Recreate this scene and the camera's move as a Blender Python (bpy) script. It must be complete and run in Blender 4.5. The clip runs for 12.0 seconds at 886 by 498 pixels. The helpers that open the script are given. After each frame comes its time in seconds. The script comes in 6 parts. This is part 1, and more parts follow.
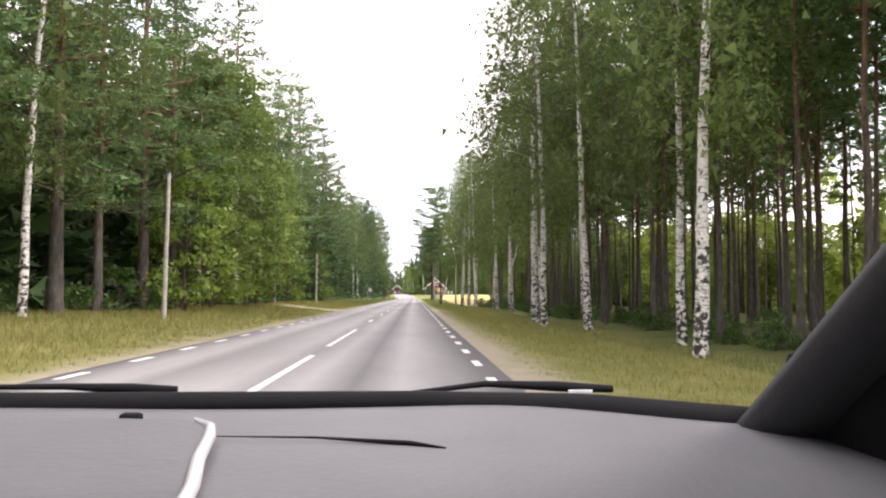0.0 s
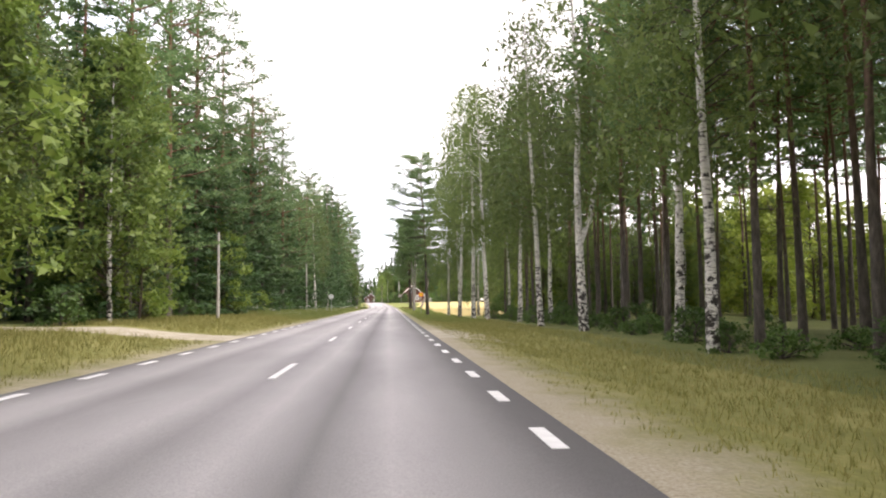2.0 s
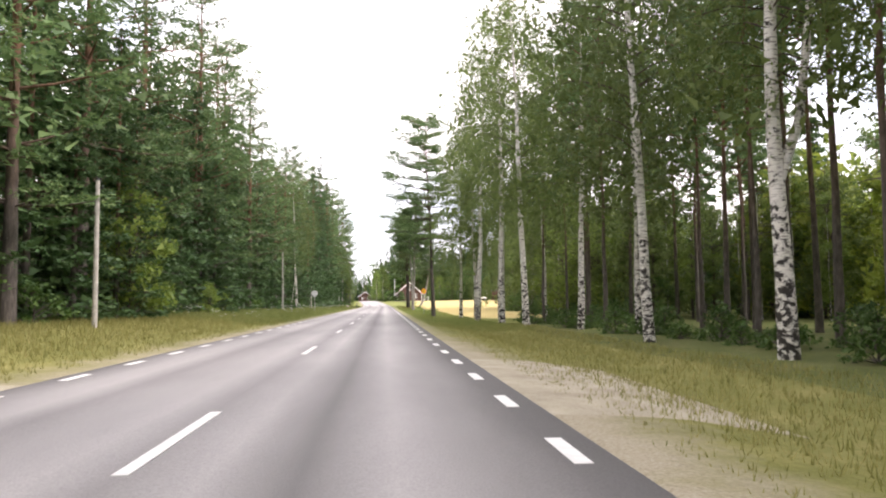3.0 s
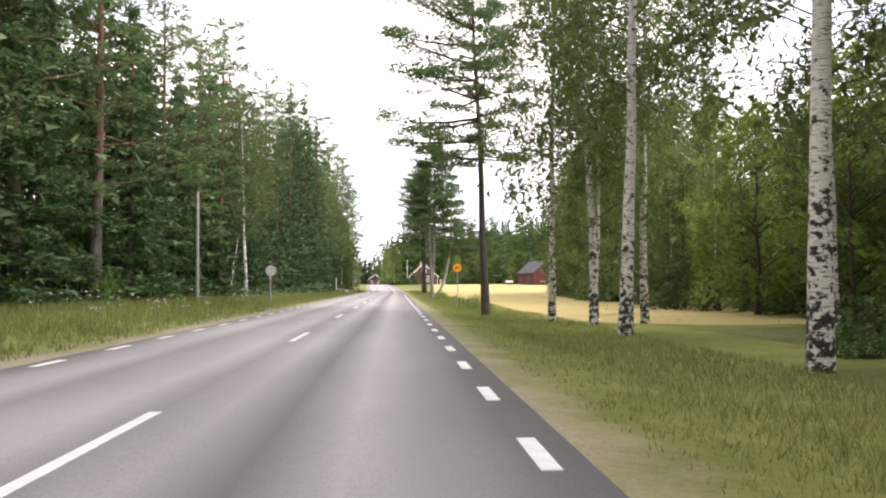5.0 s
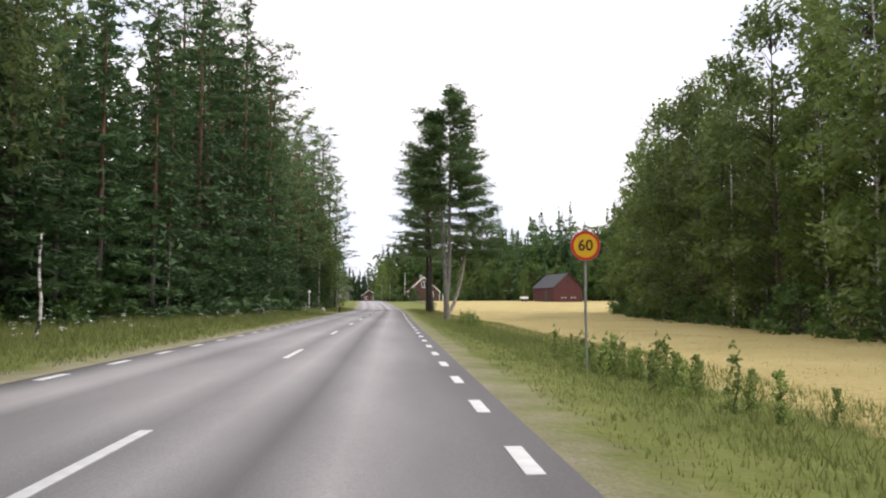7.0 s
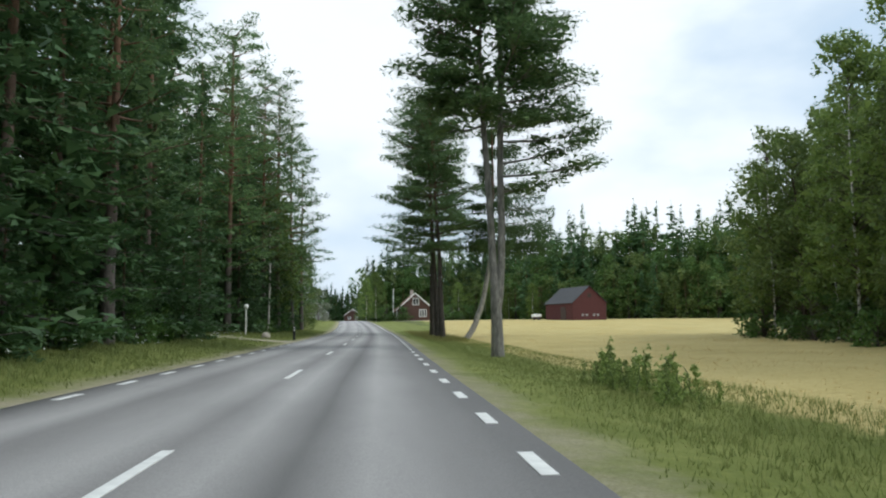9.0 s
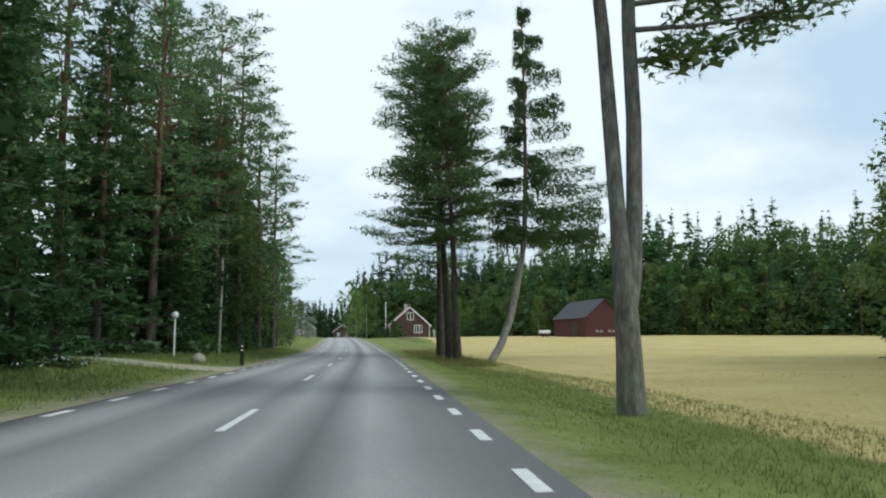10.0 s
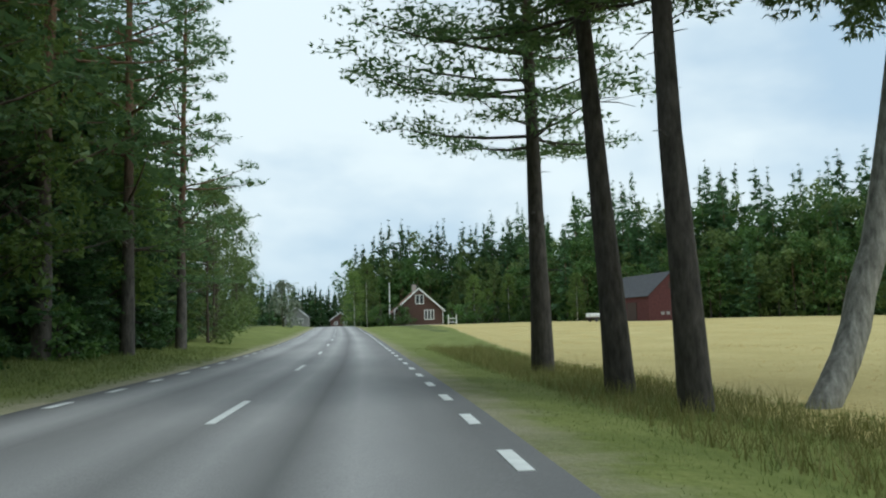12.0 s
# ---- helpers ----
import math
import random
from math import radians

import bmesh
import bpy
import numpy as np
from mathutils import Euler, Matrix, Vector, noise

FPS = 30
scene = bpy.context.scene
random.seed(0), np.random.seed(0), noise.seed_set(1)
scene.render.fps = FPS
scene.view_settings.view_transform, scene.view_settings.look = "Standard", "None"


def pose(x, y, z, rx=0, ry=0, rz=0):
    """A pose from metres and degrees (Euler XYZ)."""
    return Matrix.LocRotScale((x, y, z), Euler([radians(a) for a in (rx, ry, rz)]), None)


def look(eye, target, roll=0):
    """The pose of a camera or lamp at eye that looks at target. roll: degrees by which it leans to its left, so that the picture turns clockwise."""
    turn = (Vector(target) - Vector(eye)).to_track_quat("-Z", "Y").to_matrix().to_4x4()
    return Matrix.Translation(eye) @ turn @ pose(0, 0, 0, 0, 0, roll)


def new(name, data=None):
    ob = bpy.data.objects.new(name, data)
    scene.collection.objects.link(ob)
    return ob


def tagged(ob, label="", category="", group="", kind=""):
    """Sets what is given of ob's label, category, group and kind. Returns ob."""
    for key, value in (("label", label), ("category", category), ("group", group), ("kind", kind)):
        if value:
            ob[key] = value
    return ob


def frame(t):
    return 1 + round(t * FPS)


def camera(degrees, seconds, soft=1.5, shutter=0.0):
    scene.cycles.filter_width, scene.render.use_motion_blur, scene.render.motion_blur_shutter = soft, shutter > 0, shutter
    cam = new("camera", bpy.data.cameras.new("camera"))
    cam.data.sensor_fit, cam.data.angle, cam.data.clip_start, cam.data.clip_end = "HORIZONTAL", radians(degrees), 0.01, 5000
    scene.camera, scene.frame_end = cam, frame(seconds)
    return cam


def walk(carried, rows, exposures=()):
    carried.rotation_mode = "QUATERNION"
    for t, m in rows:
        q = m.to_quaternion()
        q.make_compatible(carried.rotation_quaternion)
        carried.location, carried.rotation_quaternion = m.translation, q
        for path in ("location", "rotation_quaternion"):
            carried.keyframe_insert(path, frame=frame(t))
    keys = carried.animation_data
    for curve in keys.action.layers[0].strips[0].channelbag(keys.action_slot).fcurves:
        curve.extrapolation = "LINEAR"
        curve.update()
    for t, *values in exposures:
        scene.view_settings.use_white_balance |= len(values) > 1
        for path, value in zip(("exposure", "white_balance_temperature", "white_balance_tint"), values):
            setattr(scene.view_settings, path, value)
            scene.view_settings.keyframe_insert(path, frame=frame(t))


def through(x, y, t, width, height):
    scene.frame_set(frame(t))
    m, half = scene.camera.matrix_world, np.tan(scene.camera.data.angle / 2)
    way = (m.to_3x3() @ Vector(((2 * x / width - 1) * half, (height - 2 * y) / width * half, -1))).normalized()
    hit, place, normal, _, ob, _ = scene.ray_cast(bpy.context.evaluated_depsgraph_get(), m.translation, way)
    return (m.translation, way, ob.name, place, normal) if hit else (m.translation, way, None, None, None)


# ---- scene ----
cam = camera(61.2, 12.0, soft=2.1)
ROWS = [
    (0, 0.00, 0.00, 1.284, -2.49, 3.54, -0.21),
    (0.5, 0.07, 8.56, 1.246, -2.89, 3.40, 0.55),
    (1, 0.01, 17.24, 1.224, -3.45, 3.61, 0.91),
    (1.5, -0.08, 25.93, 1.206, -3.98, 3.96, 0.86),
    (2, -0.03, 34.97, 1.210, -4.43, 4.12, 0.66),
    (2.5, -0.01, 44.48, 1.204, -4.86, 4.09, 0.40),
    (3, -0.02, 53.85, 1.208, -4.81, 4.02, 0.44),
    (5, 0.65, 90.95, 1.217, -3.88, 2.80, 0.16),
    (5.5, 0.78, 100.02, 1.225, -3.61, 2.84, 0.60),
    (6, 0.85, 108.96, 1.198, -3.50, 3.33, 0.51),
    (6.5, 0.92, 118.00, 1.215, -3.52, 3.99, 0.91),
    (7, 0.88, 127.02, 1.219, -4.16, 4.07, 0.00),
    (9, 0.76, 162.93, 1.202, -5.26, 5.56, 0.54),
    (9.5, 0.82, 172.00, 1.227, -5.47, 6.43, -0.33),
    (10, 0.88, 181.19, 1.190, -5.93, 6.83, 0.41),
    (10.5, 1.01, 190.43, 1.214, -6.56, 6.58, 0.91),
    (11, 1.21, 199.58, 1.234, -6.68, 6.15, 0.32),
    (11.5, 1.27, 208.54, 1.227, -6.36, 6.05, 0.33),
    (12, 1.34, 217.38, 1.189, -5.79, 5.90, 1.32),
]
walk(cam, [(t, pose(x, y, z, 90 + pitch, roll, yaw)) for t, x, y, z, yaw, pitch, roll in ROWS],
     exposures=[(0.0, 0.4, 6750, 23), (3.0, 0.46, 6750, 23), (5.0, 0.25, 6750, 23), (6.0, -0.05, 6650, 22), (7.2, -0.58, 6450, 18),
                (8.8, -0.85, 6000, 6), (12.0, -1.08, 5700, -2)])

# ------------------------------------------------------------------ daylight
world = bpy.data.worlds.new("overcast_sky")
scene.world = world
world.use_nodes = True
wt = world.node_tree
wt.nodes.clear()
w_out = wt.nodes.new("ShaderNodeOutputWorld")
w_sky = wt.nodes.new("ShaderNodeTexSky")
w_sky.sky_type = 'NISHITA'
w_sky.sun_disc = False
w_sky.sun_elevation = radians(48)
w_sky.sun_rotation = radians(115)
w_blue = wt.nodes.new("ShaderNodeBackground")
w_blue.inputs["Strength"].default_value = 0.12
w_cloud = wt.nodes.new("ShaderNodeBackground")
w_cloud.inputs["Strength"].default_value = 1.95
w_co = wt.nodes.new("ShaderNodeTexCoord")
w_map = wt.nodes.new("ShaderNodeMapping")
w_map.inputs["Scale"].default_value = (1.0, 1.0, 2.2)
w_noise = wt.nodes.new("ShaderNodeTexNoise")
w_noise.inputs["Scale"].default_value = 2.3
w_noise.inputs["Detail"].default_value = 6
w_noise.inputs["Roughness"].default_value = 0.5
w_ramp = wt.nodes.new("ShaderNodeValToRGB")
w_ramp.color_ramp.elements[0].position = 0.36
w_ramp.color_ramp.elements[0].color = (0.84, 0.84, 0.84, 1)
w_ramp.color_ramp.elements[1].position = 0.56
w_tone = wt.nodes.new("ShaderNodeValToRGB")
w_tone.color_ramp.elements[0].color = (0.70, 0.80, 0.92, 1)
w_tone.color_ramp.elements[1].color = (1.0, 1.0, 1.0, 1)
w_tone.color_ramp.elements[0].position = 0.33
w_tone.color_ramp.elements[1].position = 0.53
w_mix = wt.nodes.new("ShaderNodeMixShader")
for a, b in ((w_co.outputs["Generated"], w_map.inputs[0]), (w_map.outputs[0], w_noise.inputs["Vector"]),
             (w_noise.outputs[0], w_ramp.inputs[0]), (w_noise.outputs[0], w_tone.inputs[0]),
             (w_tone.outputs[0], w_cloud.inputs[0]), (w_sky.outputs[0], w_blue.inputs[0]),
             (w_ramp.outputs[0], w_mix.inputs[0]), (w_blue.outputs[0], w_mix.inputs[1]),
             (w_cloud.outputs[0], w_mix.inputs[2]), (w_mix.outputs[0], w_out.inputs[0])):
    wt.links.new(a, b)
sun_data = bpy.data.lights.new("sun", 'SUN')
sun_data.energy = 2.4
sun_data.angle = radians(14)
sun_data.color = (1.0, 0.96, 0.9)
sun = new("sun", sun_data)
sun.matrix_world = look((90, -40, 110), (0, 0, 0))


# ------------------------------------------------------------------ materials
def ramp_node(nt, stops):
    r = nt.nodes.new("ShaderNodeValToRGB")
    els = r.color_ramp.elements
    while len(els) < len(stops):
        els.new(0.5)
    for e, (p, c) in zip(els, stops):
        e.position, e.color = p, (*c, 1)
    return r


def noise_node(nt, vec, scale, detail=4, rough=0.55, stretch=None):
    n = nt.nodes.new("ShaderNodeTexNoise")
    n.inputs["Scale"].default_value, n.inputs["Detail"].default_value, n.inputs["Roughness"].default_value = scale, detail, rough
    if stretch:
        m = nt.nodes.new("ShaderNodeMapping")
        m.inputs["Scale"].default_value = stretch
        nt.links.new(vec, m.inputs[0])
        vec = m.outputs[0]
    nt.links.new(vec, n.inputs["Vector"])
    return n


def mix_color(nt, fac, a, b, blend='MIX'):
    m = nt.nodes.new("ShaderNodeMix")
    m.data_type, m.blend_type = 'RGBA', blend
    for sock, val in ((m.inputs[0], fac), (m.inputs[6], a), (m.inputs[7], b)):
        if isinstance(val, (int, float)):
            sock.default_value = val
        elif isinstance(val, tuple):
            sock.default_value = (*val, 1)
        else:
            nt.links.new(val, sock)
    return m.outputs[2]


def base_mat(name, rough=0.8, metallic=0.0, color=(0.5, 0.5, 0.5)):
    m = bpy.data.materials.new(name)
    m.use_nodes = True
    b = m.node_tree.nodes["Principled BSDF"]
    b.inputs["Roughness"].default_value, b.inputs["Metallic"].default_value = rough, metallic
    b.inputs["Base Color"].default_value = (*color, 1)
    return m, m.node_tree, b


def coords(nt, kind="Object"):
    return nt.nodes.new("ShaderNodeTexCoord").outputs[kind]


def bump(nt, b, height, strength=0.4, dist=0.02):
    n = nt.nodes.new("ShaderNodeBump")
    n.inputs["Strength"].default_value, n.inputs["Distance"].default_value = strength, dist
    nt.links.new(height, n.inputs["Height"])
    nt.links.new(n.outputs[0], b.inputs["Normal"])


def plain(name, color, rough=0.6, metallic=0.0, vary=0.15, scale=6.0, grain=0.2):
    """Paint, metal or plastic with slight stains and grain."""
    m, nt, b = base_mat(name, rough, metallic, color)
    co = coords(nt)
    n1, n2 = noise_node(nt, co, scale, 5), noise_node(nt, co, scale * 14, 3)
    dark = tuple(c * (1 - vary) for c in color)
    lite = tuple(min(1, c * (1 + vary)) for c in color)
    r = ramp_node(nt, [(0.3, dark), (0.7, lite)])
    nt.links.new(n1.outputs[0], r.inputs[0])
    nt.links.new(r.outputs[0], b.inputs["Base Color"])
    if grain:
        bump(nt, b, n2.outputs[0], grain, 0.004)
    return m


def leaf_mat(name, c0, c1, c2, gloss=0.55, through=0.35):
    """Foliage: tint by leaf, by tree and in patches; part of the light passes through."""
    m = bpy.data.materials.new(name)
    m.use_nodes = True
    nt = m.node_tree
    b = nt.nodes["Principled BSDF"]
    b.inputs["Roughness"].default_value = gloss
    b.inputs["Specular IOR Level"].default_value = 0.25
    geo, inf = nt.nodes.new("ShaderNodeNewGeometry"), nt.nodes.new("ShaderNodeObjectInfo")
    co = coords(nt)
    patch = noise_node(nt, co, 0.9, 3)
    add = nt.nodes.new("ShaderNodeMath")
    add.operation = 'MULTIPLY_ADD'
    add.inputs[1].default_value = 0.45
    nt.links.new(geo.outputs["Random Per Island"], add.inputs[0])
    sc = nt.nodes.new("ShaderNodeMath")
    sc.operation = 'MULTIPLY'
    sc.inputs[1].default_value = 0.55
    nt.links.new(patch.outputs[0], sc.inputs[0])
    nt.links.new(sc.outputs[0], add.inputs[2])
    c0, c1, c2 = ((c[0] * 1.03, c[1], c[2] * 1.04) for c in (c0, c1, c2))
    r = ramp_node(nt, [(0.2, c0), (0.5, c1), (0.85, c2)])
    nt.links.new(add.outputs[0], r.inputs[0])
    hsv = nt.nodes.new("ShaderNodeHueSaturation")
    mr = nt.nodes.new("ShaderNodeMapRange")
    mr.inputs["To Min"].default_value, mr.inputs["To Max"].default_value = 0.75, 1.3
    nt.links.new(inf.outputs["Random"], mr.inputs[0])
    nt.links.new(mr.outputs[0], hsv.inputs["Value"])
    nt.links.new(r.outputs[0], hsv.inputs["Color"])
    nt.links.new(hsv.outputs[0], b.inputs["Base Color"])
    tr = nt.nodes.new("ShaderNodeBsdfTranslucent")
    nt.links.new(hsv.outputs[0], tr.inputs[0])
    mx = nt.nodes.new("ShaderNodeMixShader")
    mx.inputs[0].default_value = through
    nt.links.new(b.outputs[0], mx.inputs[1])
    nt.links.new(tr.outputs[0], mx.inputs[2])
    nt.links.new(mx.outputs[0], nt.nodes["Material Output"].inputs[0])
    return m


PINE_LEAF = leaf_mat("pine_needles", (0.068, 0.128, 0.050), (0.130, 0.220, 0.082), (0.220, 0.318, 0.122), 0.5, 0.35)
SPRUCE_LEAF = leaf_mat("spruce_needles", (0.040, 0.086, 0.033), (0.074, 0.145, 0.054), (0.126, 0.214, 0.078), 0.5, 0.28)
BIRCH_LEAF = leaf_mat("birch_leaves", (0.078, 0.125, 0.037), (0.136, 0.195, 0.057), (0.214, 0.274, 0.088), 0.45, 0.42)
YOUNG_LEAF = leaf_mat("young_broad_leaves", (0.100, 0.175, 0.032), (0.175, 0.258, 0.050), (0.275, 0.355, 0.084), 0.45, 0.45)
# brighter copy of the young leaves: sunlight beyond the pines put into the colour
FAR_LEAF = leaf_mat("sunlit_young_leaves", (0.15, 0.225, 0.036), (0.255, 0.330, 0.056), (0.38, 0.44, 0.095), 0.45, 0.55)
LIGHT_LEAF = leaf_mat("light_birch_leaves", (0.088, 0.148, 0.035), (0.152, 0.226, 0.054), (0.242, 0.322, 0.086), 0.45, 0.45)
BUSH_LEAF = leaf_mat("bush_leaves", (0.048, 0.104, 0.026), (0.089, 0.169, 0.043), (0.150, 0.234, 0.061), 0.5, 0.35)
SILVER_LEAF = leaf_mat("silver_leaves", (0.18, 0.23, 0.14), (0.28, 0.33, 0.22), (0.38, 0.42, 0.3), 0.5, 0.3)
WEED_LEAF = leaf_mat("weed_leaves", (0.19, 0.275, 0.08), (0.29, 0.38, 0.12), (0.41, 0.47, 0.17), 0.5, 0.5)
GRASS_BLADE = leaf_mat("grass_blades", (0.150, 0.165, 0.045), (0.248, 0.248, 0.080), (0.365, 0.338, 0.135), 0.6, 0.4)
FRESH_BLADE = leaf_mat("fresh_grass_blades", (0.112, 0.148, 0.042), (0.185, 0.225, 0.070), (0.285, 0.310, 0.115), 0.6, 0.4)
STRAW = leaf_mat("ripe_straw", (0.40, 0.315, 0.125), (0.53, 0.425, 0.175), (0.64, 0.52, 0.25), 0.6, 0.35)


def bark_pine(name="pine_bark", pale=1.0, red0=3.5, red1=10.0):
    m, nt, b = base_mat(name, 0.9)
    co = coords(nt)
    sep = nt.nodes.new("ShaderNodeSeparateXYZ")
    nt.links.new(co, sep.inputs[0])
    mr = nt.nodes.new("ShaderNodeMapRange")
    mr.inputs["From Min"].default_value, mr.inputs["From Max"].default_value = red0, red1
    nt.links.new(sep.outputs[2], mr.inputs[0])
    n = noise_node(nt, co, 9, 6, 0.65, (1, 1, 0.28))
    g_, b_ = (0.87, 0.76) if pale <= 1 else (0.96, 0.88)
    low = ramp_node(nt, [(t, (v * pale, v * g_ * pale, v * b_ * pale)) for t, v in ((0.3, 0.036), (0.55, 0.105), (0.8, 0.2))])
    top = ramp_node(nt, [(0.3, (0.09, 0.05, 0.03)), (0.6, (0.22, 0.12, 0.07)), (0.85, (0.32, 0.19, 0.11))])
    nt.links.new(n.outputs[0], low.inputs[0])
    nt.links.new(n.outputs[0], top.inputs[0])
    nt.links.new(mix_color(nt, mr.outputs[0], low.outputs[0], top.outputs[0]), b.inputs["Base Color"])
    bump(nt, b, n.outputs[0], 0.8, 0.03)
    return m


def bark_birch():
    m, nt, b = base_mat("birch_bark", 0.65)
    co = coords(nt)
    marks = noise_node(nt, co, 3.4, 5, 0.62, (1.3, 1.3, 1.7))
    lines = noise_node(nt, co, 7.0, 3, 0.5, (0.6, 0.6, 7.0))
    sep = nt.nodes.new("ShaderNodeSeparateXYZ")
    nt.links.new(co, sep.inputs[0])
    mr = nt.nodes.new("ShaderNodeMapRange")
    mr.inputs["From Min"].default_value, mr.inputs["From Max"].default_value = 0.0, 5.5
    mr.inputs["To Min"].default_value, mr.inputs["To Max"].default_value = 0.07, -0.06
    nt.links.new(sep.outputs[2], mr.inputs[0])
    add = nt.nodes.new("ShaderNodeMath")
    nt.links.new(marks.outputs[0], add.inputs[0])
    nt.links.new(mr.outputs[0], add.inputs[1])
    big = ramp_node(nt, [(0.52, (0.74, 0.72, 0.67)), (0.57, (0.035, 0.03, 0.027))])
    nt.links.new(add.outputs[0], big.inputs[0])
    thin = ramp_node(nt, [(0.56, (1, 1, 1)), (0.62, (0.16, 0.14, 0.13))])
    nt.links.new(lines.outputs[0], thin.inputs[0])
    nt.links.new(mix_color(nt, 1.0, big.outputs[0], thin.outputs[0], 'MULTIPLY'), b.inputs["Base Color"])
    bump(nt, b, marks.outputs[0], 0.5, 0.02)
    return m


def asphalt():
    """Grey asphalt with paler worn wheel tracks and a darker seam between them."""
    m, nt, b = base_mat("asphalt", 0.7)
    uv, co = coords(nt, "UV"), coords(nt)
    sep = nt.nodes.new("ShaderNodeSeparateXYZ")
    nt.links.new(uv, sep.inputs[0])
    wob = noise_node(nt, co, 0.5, 3, 0.5, (1, 0.12, 1))
    ad = nt.nodes.new("ShaderNodeMath")
    ad.operation = 'MULTIPLY_ADD'
    ad.inputs[1].default_value = 0.035
    nt.links.new(wob.outputs[0], ad.inputs[0])
    nt.links.new(sep.outputs[0], ad.inputs[2])
    d, g, l, p = (0.155, 0.149, 0.145), (0.25, 0.240, 0.233), (0.335, 0.322, 0.312), (0.40, 0.385, 0.373)
    r = ramp_node(nt, [(0.02, g), (0.11, l), (0.20, p), (0.27, g), (0.36, l), (0.44, p), (0.515, g), (0.60, p), (0.69, d), (0.78, p), (0.87, g), (0.96, d)])
    nt.links.new(ad.outputs[0], r.inputs[0])
    st = noise_node(nt, co, 0.35, 5, 0.6, (1, 0.25, 1))
    sr = ramp_node(nt, [(0.35, (0.82, 0.82, 0.82)), (0.7, (1.12, 1.12, 1.12))])
    nt.links.new(st.outputs[0], sr.inputs[0])
    gr = noise_node(nt, co, 60, 3, 0.7)
    gg = ramp_node(nt, [(0.3, (0.75, 0.75, 0.75)), (0.7, (1.2, 1.2, 1.2))])
    nt.links.new(gr.outputs[0], gg.inputs[0])
    c = mix_color(nt, 1.0, r.outputs[0], sr.outputs[0], 'MULTIPLY')
    nt.links.new(mix_color(nt, 1.0, c, gg.outputs[0], 'MULTIPLY'), b.inputs["Base Color"])
    bump(nt, b, gr.outputs[0], 0.35, 0.006)
    return m


def soil(name, stops, scale, fine, strength=0.6, dist=0.05):
    m, nt, b = base_mat(name, 0.95)
    b.inputs["Specular IOR Level"].default_value = 0.15
    co = coords(nt)
    n1, n2 = noise_node(nt, co, scale, 6, 0.62), noise_node(nt, co, fine, 4, 0.7)
    r = ramp_node(nt, stops)
    mixn = nt.nodes.new("ShaderNodeMath")
    mixn.operation = 'MULTIPLY_ADD'
    mixn.inputs[1].default_value = 0.45
    half = nt.nodes.new("ShaderNodeMath")
    half.operation = 'MULTIPLY'
    half.inputs[1].default_value = 0.55
    nt.links.new(n1.outputs[0], half.inputs[0])
    nt.links.new(n2.outputs[0], mixn.inputs[0])
    nt.links.new(half.outputs[0], mixn.inputs[2])
    nt.links.new(mixn.outputs[0], r.inputs[0])
    nt.links.new(r.outputs[0], b.inputs["Base Color"])
    bump(nt, b, n2.outputs[0], strength, dist)
    return m


